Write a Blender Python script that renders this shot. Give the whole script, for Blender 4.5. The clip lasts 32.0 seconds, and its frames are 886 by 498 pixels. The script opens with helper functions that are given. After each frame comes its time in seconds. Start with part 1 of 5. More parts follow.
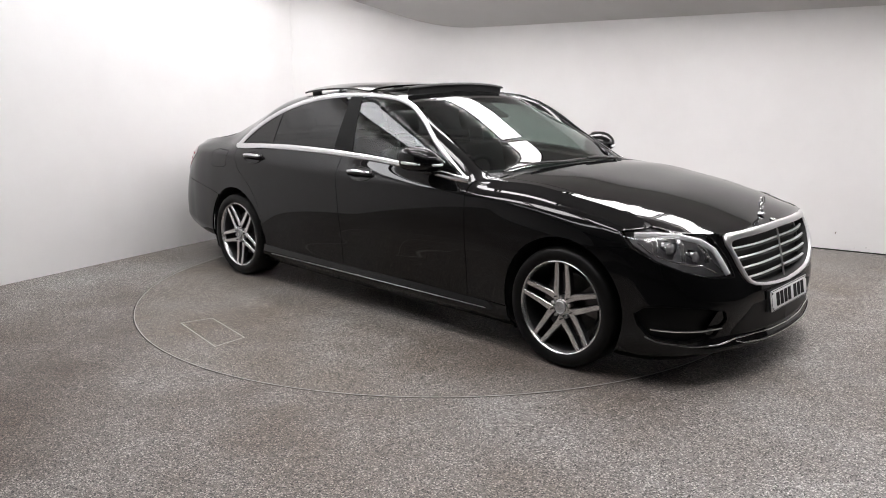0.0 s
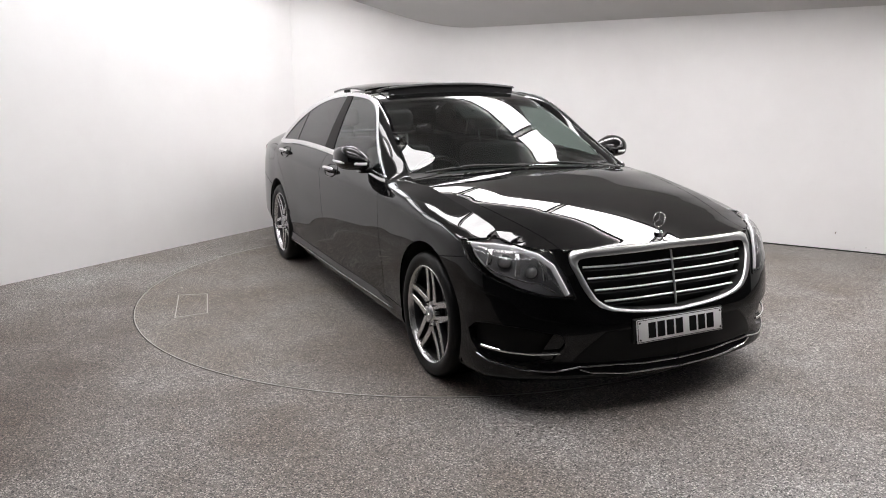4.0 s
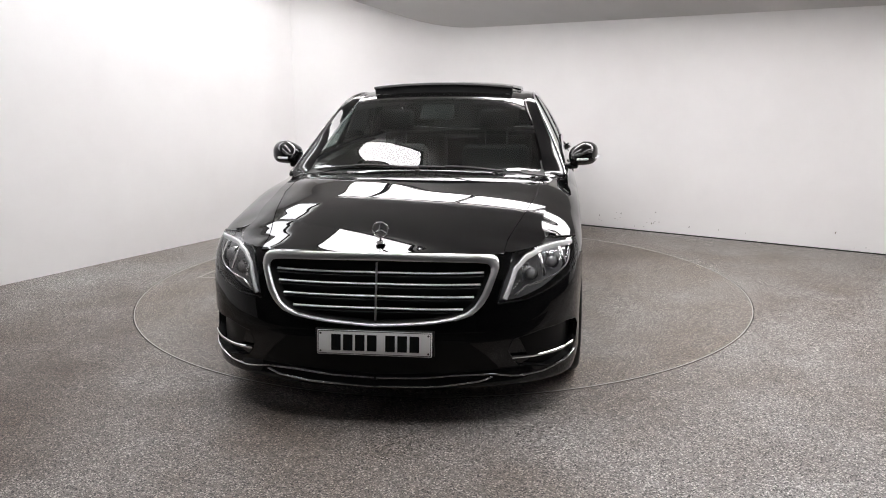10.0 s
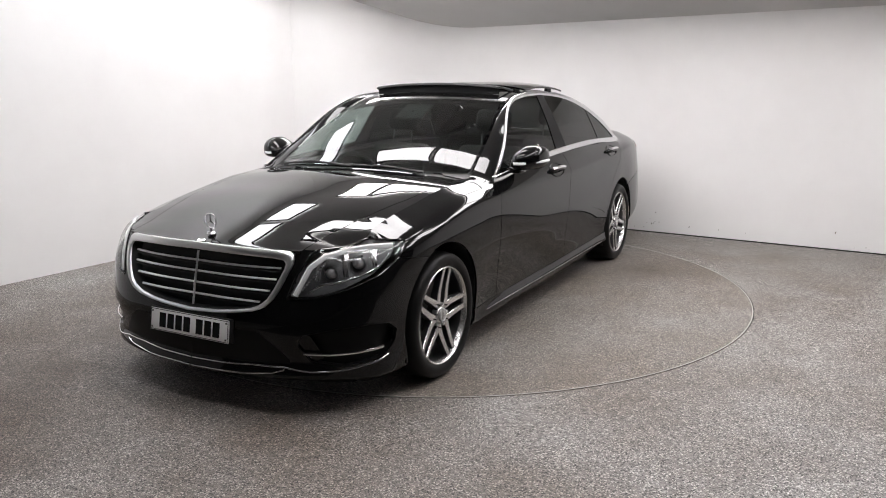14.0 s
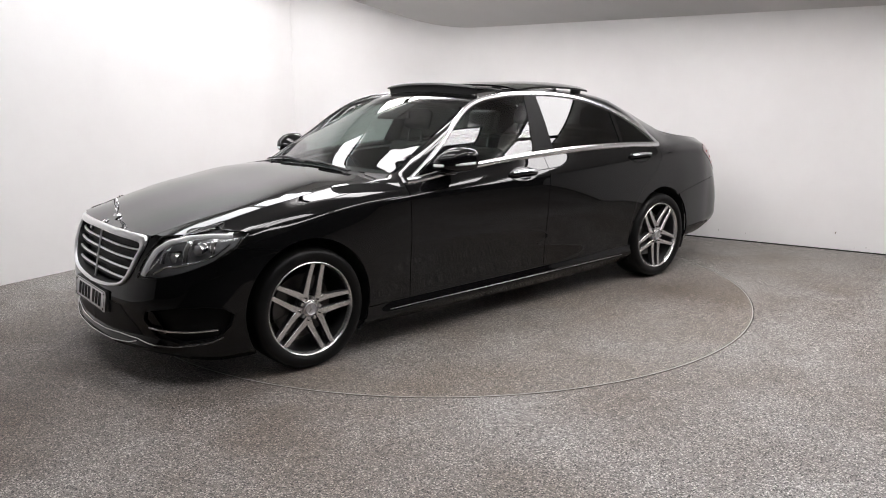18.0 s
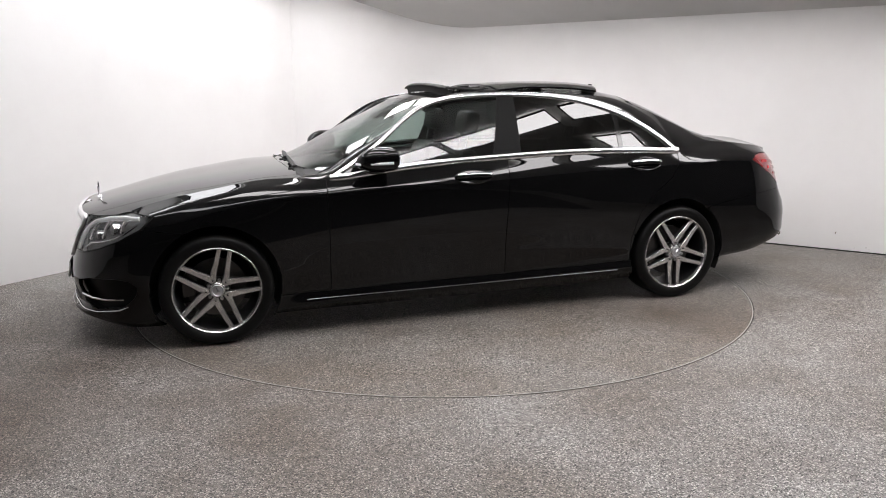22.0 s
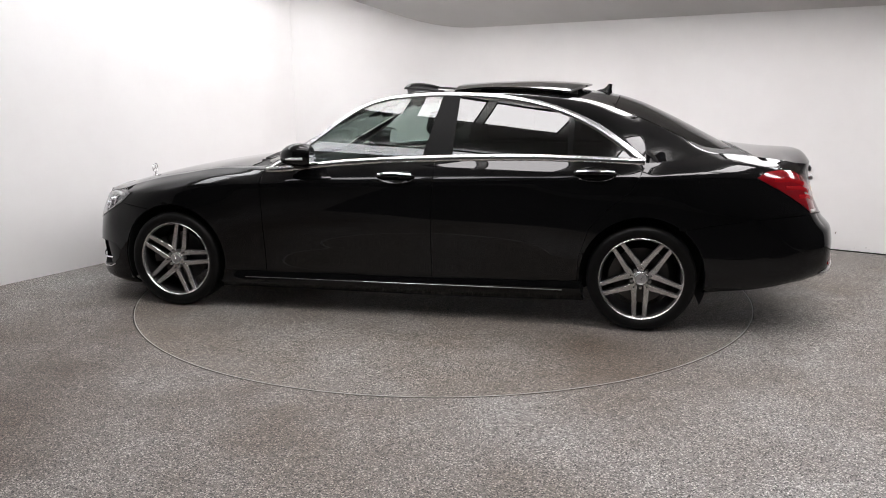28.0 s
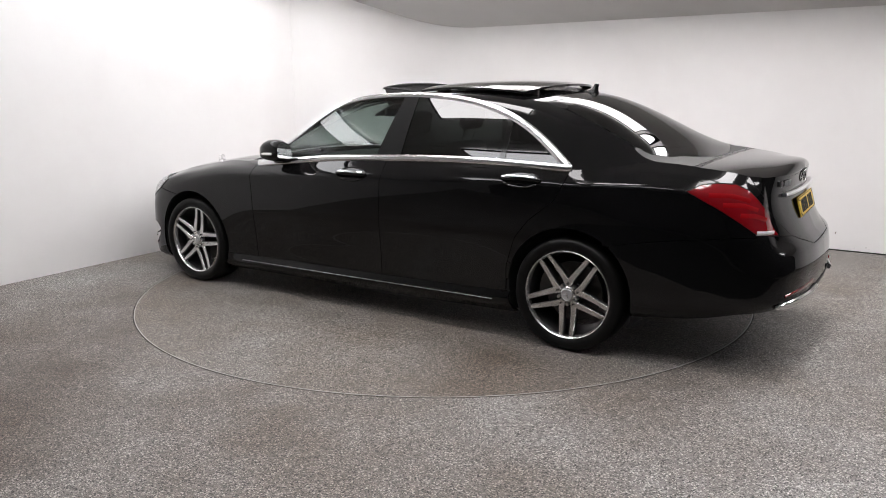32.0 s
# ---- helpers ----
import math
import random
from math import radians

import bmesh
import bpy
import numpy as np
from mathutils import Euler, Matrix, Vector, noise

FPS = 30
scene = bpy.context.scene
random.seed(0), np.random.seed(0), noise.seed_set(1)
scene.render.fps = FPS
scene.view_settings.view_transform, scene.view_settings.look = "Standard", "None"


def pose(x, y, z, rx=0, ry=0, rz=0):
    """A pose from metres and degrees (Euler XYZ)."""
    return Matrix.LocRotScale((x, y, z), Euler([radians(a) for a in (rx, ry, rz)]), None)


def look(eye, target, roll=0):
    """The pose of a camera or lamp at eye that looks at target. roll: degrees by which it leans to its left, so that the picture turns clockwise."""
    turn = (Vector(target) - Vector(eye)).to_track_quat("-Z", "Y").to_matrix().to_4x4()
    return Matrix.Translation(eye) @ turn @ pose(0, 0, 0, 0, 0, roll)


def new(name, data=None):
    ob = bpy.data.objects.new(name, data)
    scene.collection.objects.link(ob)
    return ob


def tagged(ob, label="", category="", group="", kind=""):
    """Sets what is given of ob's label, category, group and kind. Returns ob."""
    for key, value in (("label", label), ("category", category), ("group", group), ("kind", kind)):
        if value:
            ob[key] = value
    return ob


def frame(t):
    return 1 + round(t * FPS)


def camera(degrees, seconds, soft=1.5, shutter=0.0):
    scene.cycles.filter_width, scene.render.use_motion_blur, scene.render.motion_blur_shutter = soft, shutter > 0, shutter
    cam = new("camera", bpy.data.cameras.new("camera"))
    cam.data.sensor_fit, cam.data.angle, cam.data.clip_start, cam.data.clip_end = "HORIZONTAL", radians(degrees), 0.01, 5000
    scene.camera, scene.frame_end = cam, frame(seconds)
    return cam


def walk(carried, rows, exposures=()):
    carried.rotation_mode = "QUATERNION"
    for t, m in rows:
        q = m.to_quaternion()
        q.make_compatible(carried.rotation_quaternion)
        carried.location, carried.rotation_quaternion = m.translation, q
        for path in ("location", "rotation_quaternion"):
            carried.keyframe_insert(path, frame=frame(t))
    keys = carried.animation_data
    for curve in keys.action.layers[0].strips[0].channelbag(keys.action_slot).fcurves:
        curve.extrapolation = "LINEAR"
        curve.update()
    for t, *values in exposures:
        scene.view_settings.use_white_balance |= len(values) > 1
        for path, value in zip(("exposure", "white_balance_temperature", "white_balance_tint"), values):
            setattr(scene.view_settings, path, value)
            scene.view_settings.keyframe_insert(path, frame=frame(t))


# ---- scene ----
cam = camera(60.157, 32.0, soft=1.0)
EYE = (0.0, -5.8086, 1.5072)
walk(cam, [(0.0, look(EYE, (-0.0007, 0.0602, 0.2592), -0.37)), (32.0, look(EYE, (-0.0007, 0.0602, 0.2592), -0.37))])

# heading of the car on the turntable, seconds and degrees
TURN = [(0, -43.55), (3, -59.44), (6, -75.56), (9, -91.95), (12, -108.1), (15, -124.1), (18, -140.1), (21, -156.3),
        (23, -166.8), (25, -176.9), (28, -191.9), (30, -202.2), (32, -212.67)]
AXIS_SHIFT = (0.1363, 0.0232, 0.0)

# ---- world and lights ----
world = bpy.data.worlds.new("world")
scene.world = world
world.use_nodes = True
world.node_tree.nodes["Background"].inputs[0].default_value = (0.05, 0.05, 0.052, 1)
world.node_tree.nodes["Background"].inputs[1].default_value = 0.3


# ---- materials ----


def material(name, colour, rough=0.5, metal=0.0, **extra):
    m = bpy.data.materials.new(name)
    m.use_nodes = True
    b = m.node_tree.nodes["Principled BSDF"]
    b.inputs["Base Color"].default_value = (*colour, 1)
    b.inputs["Roughness"].default_value = rough
    b.inputs["Metallic"].default_value = metal
    for key, value in extra.items():
        b.inputs[key.replace("_", " ")].default_value = value
    return m


def node(m, kind, **values):
    n = m.node_tree.nodes.new(kind)
    for key, value in values.items():
        n.inputs[key.replace("_", " ")].default_value = value
    return n


def link(m, a, out, b, into):
    m.node_tree.links.new(a.outputs[out], b.inputs[into])


def noise_mix(m, scale, low, high, detail=4.0, lo=0.3, hi=0.7, coords="Object", target="Base Color", rough=0.6):
    """A noise between two values, led into one socket of the material."""
    tc = node(m, "ShaderNodeTexCoord")
    nz = node(m, "ShaderNodeTexNoise", Scale=scale, Detail=detail, Roughness=rough)
    rp = node(m, "ShaderNodeValToRGB")
    rp.color_ramp.elements[0].position, rp.color_ramp.elements[1].position = lo, hi
    rp.color_ramp.elements[0].color, rp.color_ramp.elements[1].color = (*low, 1), (*high, 1)
    link(m, tc, coords, nz, "Vector")
    link(m, nz, "Fac", rp, "Fac")
    if target:
        link(m, rp, "Color", m.node_tree.nodes["Principled BSDF"], target)
    return rp, nz, tc


def bump(m, source, out, strength, distance):
    b = node(m, "ShaderNodeBump", Strength=strength, Distance=distance)
    link(m, source, out, b, "Height")
    link(m, b, "Normal", m.node_tree.nodes["Principled BSDF"], "Normal")


PAINT = material("black_paint", (0.0035, 0.0035, 0.0038), 0.3, 0.0, Coat_Weight=1.0, Coat_Roughness=0.018, Coat_IOR=1.42, Specular_IOR_Level=0.0)
PIANO = material("gloss_black_plastic", (0.005, 0.005, 0.005), 0.08)
BLACK = material("matt_black_plastic", (0.012, 0.012, 0.012), 0.6)
CHROME = material("chrome", (0.82, 0.82, 0.83), 0.09, 1.0)
SATIN = material("satin_silver", (0.55, 0.55, 0.56), 0.28, 1.0)
PILLAR = material("black_pillar_film", (0.006, 0.006, 0.006), 0.5, 0.0, Specular_IOR_Level=0.1)
RUBBER = material("tyre_rubber", (0.006, 0.006, 0.006), 0.42, 0.0, Specular_IOR_Level=0.16)
STEEL = material("brake_steel", (0.1, 0.098, 0.095), 0.4, 0.9)
ALLOY = material("machined_alloy", (0.64, 0.635, 0.63), 0.27, 0.9)
ALLOYSIDE = material("grey_painted_alloy", (0.035, 0.035, 0.037), 0.35, 0.4)
BARREL = material("rim_barrel_alloy", (0.085, 0.085, 0.088), 0.32, 0.8)
DARKALLOY = material("dark_alloy", (0.035, 0.035, 0.037), 0.4, 0.6)
LEATHER = material("black_leather", (0.006, 0.006, 0.0065), 0.6, 0.0, Specular_IOR_Level=0.2)
TRIM = material("bright_anodised_trim", (0.78, 0.78, 0.79), 0.2, 1.0)
HOUSING = material("dark_lamp_housing", (0.22, 0.22, 0.225), 0.35, 0.2)
WHITE = material("white_plate", (0.9, 0.9, 0.89), 0.35)
YELLOW = material("yellow_plate", (0.75, 0.5, 0.05), 0.4)
INK = material("black_ink", (0.006, 0.006, 0.006), 0.6, 0.0, Specular_IOR_Level=0.15)


def glass(name, colour, rough=0.0):
    m = material(name, colour, rough)
    b = m.node_tree.nodes["Principled BSDF"]
    b.inputs["Transmission Weight"].default_value = 1.0
    b.inputs["IOR"].default_value = 1.5
    return m


def thin_glass(name, tint, base=0.07):
    """A thin tinted pane: straight-through light and a mirror gloss."""
    m = bpy.data.materials.new(name)
    m.use_nodes = True
    nt = m.node_tree
    nt.nodes.clear()
    out = nt.nodes.new("ShaderNodeOutputMaterial")
    mix = nt.nodes.new("ShaderNodeMixShader")
    lw = nt.nodes.new("ShaderNodeLayerWeight")
    lw.inputs["Blend"].default_value = 0.5
    pw = nt.nodes.new("ShaderNodeMath")
    pw.operation = "POWER"
    pw.inputs[1].default_value = 5.0
    fr = nt.nodes.new("ShaderNodeMath")
    fr.operation = "MULTIPLY_ADD"
    fr.inputs[1].default_value, fr.inputs[2].default_value = 1.0 - base, base
    nt.links.new(lw.outputs["Facing"], pw.inputs[0])
    nt.links.new(pw.outputs[0], fr.inputs[0])
    tr = nt.nodes.new("ShaderNodeBsdfTransparent")
    tr.inputs[0].default_value = (*tint, 1)
    gl = nt.nodes.new("ShaderNodeBsdfGlossy")
    gl.inputs["Roughness"].default_value = 0.0
    nt.links.new(fr.outputs[0], mix.inputs[0])
    nt.links.new(tr.outputs[0], mix.inputs[1])
    nt.links.new(gl.outputs[0], mix.inputs[2])
    nt.links.new(mix.outputs[0], out.inputs[0])
    return m


CLEAR = thin_glass("window_glass", (0.56, 0.64, 0.61))
SCREEN = thin_glass("windscreen_glass", (0.4, 0.46, 0.44))
TINT = thin_glass("privacy_glass", (0.03, 0.033, 0.033))
LENS = thin_glass("lamp_lens", (0.96, 0.965, 0.97), 0.06)
REDLENS = material("red_lamp_lens", (0.2, 0.003, 0.007), 0.08, 0.0, Coat_Weight=1.0, Coat_Roughness=0.02)

GLOW = material("glowing_diffuser", (0.8, 0.8, 0.8), 0.5, 0.0, Emission_Strength=13.9)
GLOW.node_tree.nodes["Principled BSDF"].inputs["Emission Color"].default_value = (1.0, 0.965, 0.975, 1)
GLOW_SOFT = material("dimmed_diffuser", (0.8, 0.8, 0.8), 0.5, 0.0, Emission_Strength=7.8)
GLOW_SOFT.node_tree.nodes["Principled BSDF"].inputs["Emission Color"].default_value = (0.97, 0.97, 1.0, 1)
PALE = material("pale_chalk_line", (0.5, 0.48, 0.45), 0.7)
REDBAR = material("bright_red_lamp_bar", (0.36, 0.006, 0.01), 0.1, 0.0, Coat_Weight=1.0, Coat_Roughness=0.02)
REDGLOSS = material("dark_red_reflector", (0.2, 0.004, 0.006), 0.12, 0.0, Coat_Weight=1.0)
LAMPGREY = material("lamp_housing_grey", (0.42, 0.42, 0.43), 0.3, 0.6)
MIRROR = material("mirror_glass", (0.8, 0.8, 0.8), 0.01, 1.0)
FROST = material("clear_light_guide", (0.88, 0.89, 0.9), 0.25, 0.0)
GRILLECHROME = material("satin_chrome", (0.84, 0.84, 0.85), 0.33, 1.0)
NET = material("dark_net", (0.02, 0.02, 0.02), 0.8)

# wall paint
WALLPAINT = material("white_wall_paint", (0.8, 0.79, 0.78), 0.55)
rp, nz, tc = noise_mix(WALLPAINT, 1.3, (0.835, 0.825, 0.82), (0.885, 0.88, 0.875), 6)
fine = node(WALLPAINT, "ShaderNodeTexNoise", Scale=120.0, Detail=3.0)
link(WALLPAINT, tc, "Object", fine, "Vector")
bump(WALLPAINT, fine, "Fac", 0.06, 0.002)
DARKWALL = material("dark_unseen_wall", (0.03, 0.03, 0.032), 0.8)
noise_mix(DARKWALL, 1.0, (0.025, 0.025, 0.027), (0.04, 0.04, 0.042), 5)
CEILPAINT = material("grey_ceiling_paint", (0.7, 0.69, 0.68), 0.7)
noise_mix(CEILPAINT, 0.9, (0.6, 0.595, 0.585), (0.66, 0.65, 0.64), 5)


def aggregate(name, dark, mid, light, stain, worn):
    """Quartz resin flooring: packed grains of several greys with soft worn stains."""
    m = material(name, mid, 0.55)
    nt = m.node_tree
    b = nt.nodes["Principled BSDF"]
    tc = node(m, "ShaderNodeTexCoord")
    vo = node(m, "ShaderNodeTexVoronoi", Scale=200.0)
    link(m, tc, "Object", vo, "Vector")
    sep = node(m, "ShaderNodeSeparateColor")
    link(m, vo, "Color", sep, "Color")
    grain = node(m, "ShaderNodeValToRGB")
    cr = grain.color_ramp
    cr.elements[0].position, cr.elements[0].color = 0.0, (*dark, 1)
    cr.elements[1].position, cr.elements[1].color = 1.0, (*light, 1)
    for at, k in ((0.18, 0.3), (0.26, 0.88), (0.75, 1.12), (0.85, 1.85)):
        e = cr.elements.new(at)
        e.color = (*[c * k for c in mid], 1)
    link(m, sep, "Red", grain, "Fac")
    big = node(m, "ShaderNodeTexNoise", Scale=0.8, Detail=7.0, Roughness=0.62)
    link(m, tc, "Object", big, "Vector")
    ramp = node(m, "ShaderNodeValToRGB")
    ramp.color_ramp.elements[0].position, ramp.color_ramp.elements[1].position = 0.36, 0.66
    ramp.color_ramp.elements[0].color, ramp.color_ramp.elements[1].color = (*stain, 1), (1, 1, 1, 1)
    link(m, big, "Fac", ramp, "Fac")
    mul = node(m, "ShaderNodeMix")
    mul.data_type, mul.blend_type = "RGBA", "MULTIPLY"
    mul.inputs[0].default_value = 1.0
    nt.links.new(grain.outputs["Color"], mul.inputs[6])
    nt.links.new(ramp.outputs["Color"], mul.inputs[7])
    last = mul.outputs[2]
    # brown patches round given points, fading out with noisy edges
    for x, y, r in worn:
        far = node(m, "ShaderNodeVectorMath")
        far.operation = "DISTANCE"
        far.inputs[1].default_value = (x, y, 0)
        link(m, tc, "Object", far, 0)
        edge = node(m, "ShaderNodeMath")
        edge.operation = "MULTIPLY_ADD"
        edge.inputs[1].default_value = 1.3 * r
        nt.links.new(big.outputs["Fac"], edge.inputs[0])
        nt.links.new(far.outputs["Value"], edge.inputs[2])
        patch = node(m, "ShaderNodeMapRange")
        patch.inputs[1].default_value, patch.inputs[2].default_value = 0.5 * r, 1.6 * r
        patch.inputs[3].default_value, patch.inputs[4].default_value = 1.0, 0.0
        nt.links.new(edge.outputs[0], patch.inputs[0])
        browned = node(m, "ShaderNodeMix")
        browned.data_type, browned.blend_type = "RGBA", "MULTIPLY"
        browned.inputs[7].default_value = (0.5, 0.425, 0.36, 1)
        nt.links.new(patch.outputs[0], browned.inputs[0])
        nt.links.new(last, browned.inputs[6])
        last = browned.outputs[2]
    nt.links.new(last, b.inputs["Base Color"])
    bump(m, vo, "Distance", 0.55, 0.003)
    return m


FLOORSTONE = aggregate("resin_floor", (0.012, 0.011, 0.01), (0.222, 0.211, 0.202), (0.78, 0.76, 0.74), (0.58, 0.515, 0.455), [(-2.7, -1.3, 1.5), (-2.0, -2.5, 1.3)])
DISCSTONE = aggregate("resin_turntable", (0.014, 0.012, 0.01), (0.2, 0.188, 0.176), (0.66, 0.63, 0.6), (0.66, 0.58, 0.5), [(1.55, -1.0, 0.9), (-1.2, 1.2, 0.8)])

# ---- mesh helpers ----


def mesh_object(name, verts, faces, mat, parent=None, label="", smooth=True):
    me = bpy.data.meshes.new(name)
    me.from_pydata([tuple(v) for v in verts], [], faces)
    me.update()
    if smooth:
        me.shade_smooth()
    if mat:
        me.materials.append(mat)
    ob = new(name, me)
    if parent:
        ob.parent = parent
    if label:
        tagged(ob, label)
    return ob


def part(name, bm, mat, parent, label="", smooth=True, sharp=35):
    bmesh.ops.recalc_face_normals(bm, faces=bm.faces)
    me = bpy.data.meshes.new(name)
    bm.to_mesh(me)
    bm.free()
    if smooth:
        me.shade_smooth()
        me.set_sharp_from_angle(angle=radians(sharp))
    me.materials.append(mat)
    ob = new(name, me)
    ob.parent = parent
    if label:
        tagged(ob, label)
    return ob


def box(bm, lo, hi, bev=0.0, seg=2, m=None):
    r = bmesh.ops.create_cube(bm, size=1.0)
    vs = r["verts"]
    for v in vs:
        v.co = Vector([(lo[i] + hi[i]) / 2 + v.co[i] * (hi[i] - lo[i]) for i in range(3)])
    if bev:
        es = list({e for v in vs for e in v.link_edges})
        vs = list({v for f in bmesh.ops.bevel(bm, geom=es, offset=bev, segments=seg, affect="EDGES", profile=0.5)["faces"] for v in f.verts} |
                  {v for v in vs if v.is_valid})
    if m is not None:
        for v in vs:
            v.co = m @ v.co
    return vs


def cyl(bm, a, b, r0, r1=None, seg=24, caps=True):
    a, b = Vector(a), Vector(b)
    r1 = r0 if r1 is None else r1
    q = (b - a).to_track_quat("Z", "Y").to_matrix().to_4x4()
    vs = bmesh.ops.create_cone(bm, cap_ends=caps, segments=seg, radius1=r0, radius2=r1, depth=(b - a).length)["verts"]
    m = Matrix.Translation((a + b) / 2) @ q
    for v in vs:
        v.co = m @ v.co
    return vs


def tube(points, radius, seg=8, closed=False, flat=1.0, up=(0, 0, 1)):
    """A sweep of an ellipse along a line of points; returns verts and faces."""
    pts = [Vector(p) for p in points]
    n = len(pts)
    verts, faces = [], []
    for i, p in enumerate(pts):
        a = pts[i - 1] if (i or closed) else p
        b = pts[(i + 1) % n] if (i < n - 1 or closed) else p
        d = (b - a).normalized()
        side = d.cross(Vector(up)).normalized()
        top = side.cross(d).normalized()
        r = radius[i] if isinstance(radius, list) else radius
        for k in range(seg):
            t = 2 * math.pi * k / seg
            verts.append(p + side * (r * flat * math.cos(t)) + top * (r * math.sin(t)))
    for i in range(n if closed else n - 1):
        j = (i + 1) % n
        for k in range(seg):
            l = (k + 1) % seg
            faces.append((i * seg + k, i * seg + l, j * seg + l, j * seg + k))
    if not closed:
        faces += [tuple(range(seg))[::-1], tuple(range((n - 1) * seg, n * seg))]
    return verts, faces


def pchip(xs, ys):
    """Smooth, overshoot-free interpolation through (xs, ys); returns a function of numbers or arrays."""
    x, y = np.array(xs, float), np.array(ys, float)
    o = np.argsort(x)
    x, y = x[o], y[o]
    h, d = np.diff(x), np.diff(y) / np.diff(x)
    m = np.zeros(len(x))
    for i in range(1, len(x) - 1):
        if d[i - 1] * d[i] > 0:
            w1, w2 = 2 * h[i] + h[i - 1], h[i] + 2 * h[i - 1]
            m[i] = (w1 + w2) / (w1 / d[i - 1] + w2 / d[i])
    m[0], m[-1] = d[0], d[-1]

    def f(t):
        t = np.clip(np.asarray(t, float), x[0], x[-1])
        i = np.clip(np.searchsorted(x, t) - 1, 0, len(h) - 1)
        u = (t - x[i]) / h[i]
        return ((1 + 2 * u) * (1 - u) ** 2 * y[i] + u * (1 - u) ** 2 * h[i] * m[i] + u * u * (3 - 2 * u) * y[i + 1] + u * u * (u - 1) * h[i] * m[i + 1])
    return f


# ---- the room ----
# u runs along the right-hand wall, d away from it, from the corner at ORIGIN
ORIGIN, UD, DD = Vector((0.0, 3.5, 0.0)), Vector((0.835, -0.55, 0)), Vector((-0.55, -0.835, 0))
LOW, SLOPE, FLAT = 2.15, 0.36, 3.2
KNEE = (FLAT - LOW) / SLOPE


def ud(u, d, z=0.0):
    p = ORIGIN + UD * u + DD * d
    return Vector((p.x, p.y, z))


BEND = (-1.66, 2.93)
LD = (-0.526, -0.850)
LEFT_END = (BEND[0] + LD[0] * 9.2, BEND[1] + LD[1] * 9.2)
RIGHT_END = tuple(ud(8.2, 0).xy)
BACK = tuple(ud(8.2, 10.6).xy)
CORNER = (0.0, 3.5)
TOP = 3.35


def wall(name, a, b, thick, label, mat):
    """An upright wall whose inner face runs from a to b; its thickness lies to the right of that way."""
    a, b = Vector((*a, 0)), Vector((*b, 0))
    d = (b - a).normalized()
    n = Vector((d.y, -d.x, 0)) * thick
    vs = [p + Vector((0, 0, z)) for z in (-0.02, TOP) for p in (a, b, b + n, a + n)]
    fs = [(0, 1, 5, 4), (1, 2, 6, 5), (2, 3, 7, 6), (3, 0, 4, 7), (4, 5, 6, 7), (3, 2, 1, 0)]
    return tagged(mesh_object(name, vs, fs, mat, smooth=False), label, "wall", kind="structure")


wall("wall_left", BEND, LEFT_END, 0.15, "plain white painted studio wall, scuffed at its foot", WALLPAINT)
CURVE_A, CURVE_B = tuple((Vector(CORNER) * 0.7 + Vector(BEND) * 0.3)), tuple(ud(0.5, 0).xy)
bend = []
for i in range(13):
    t = i / 12
    bend.append(Vector(CURVE_B) * (1 - t) ** 2 + Vector(CORNER) * 2 * t * (1 - t) + Vector(CURVE_A) * t * t)
bend.append(Vector(BEND))
verts, faces = [], []
for i, p in enumerate(bend):
    q = p + (p - Vector((-0.2, 1.0))).normalized() * 0.15
    verts += [(p.x, p.y, -0.02), (p.x, p.y, TOP), (q.x, q.y, TOP), (q.x, q.y, -0.02)]
for i in range(len(bend) - 1):
    for k in range(4):
        faces.append((4 * i + k, 4 * i + (k + 1) % 4, 4 * i + 4 + (k + 1) % 4, 4 * i + 4 + k))
corner = mesh_object("wall_corner", verts, faces, WALLPAINT)
corner.data.set_sharp_from_angle(angle=radians(40))
tagged(corner, "white painted wall panel curving round the corner", "wall", kind="structure")
wall("wall_right", RIGHT_END, CURVE_B, 0.15, "plain white painted studio wall with faint scuffs", WALLPAINT)
# unseen walls that close the room, dark so that the body reflects darkness
wall("wall_back", LEFT_END, BACK, 0.15, "unseen dark wall closing the room behind the camera", DARKWALL)
wall("wall_side", BACK, RIGHT_END, 0.15, "unseen dark wall closing the room beside the camera", DARKWALL)

TABLE_R = 2.258
room = [BEND, CORNER, RIGHT_END, BACK, LEFT_END]


def room_edge(angle):
    """Where a ray from the turntable's axis meets the walls."""
    d = Vector((math.cos(angle), math.sin(angle)))
    best = 99
    for i, a in enumerate(room):
        b = room[(i + 1) % len(room)]
        e = Vector((b[0] - a[0], b[1] - a[1]))
        det = d.x * -e.y + e.x * d.y
        if abs(det) > 1e-9:
            t = (a[0] * -e.y + e.x * a[1]) / det
            u = (d.x * a[1] - d.y * a[0]) / det
            if t > 0 and -1e-6 <= u <= 1 + 1e-6:
                best = min(best, t)
    return d * best


angles = sorted([2 * math.pi * i / 192 for i in range(192)] + [math.atan2(p[1], p[0]) % (2 * math.pi) for p in room])
verts, faces = [], []
for a in angles:
    p = room_edge(a)
    verts += [(math.cos(a) * (TABLE_R + 0.007), math.sin(a) * (TABLE_R + 0.007), -0.03), (math.cos(a) * (TABLE_R + 0.007), math.sin(a) * (TABLE_R + 0.007), 0.0), (p.x, p.y, 0.0)]
n = len(angles)
for i in range(n):
    j = (i + 1) % n
    faces += [(3 * i, 3 * j, 3 * j + 1, 3 * i + 1), (3 * i + 1, 3 * j + 1, 3 * j + 2, 3 * i + 2)]
tagged(mesh_object("floor", verts, faces, FLOORSTONE, smooth=False), "speckled grey quartz resin floor with faint brown stains", "floor", kind="structure")
bm = bmesh.new()
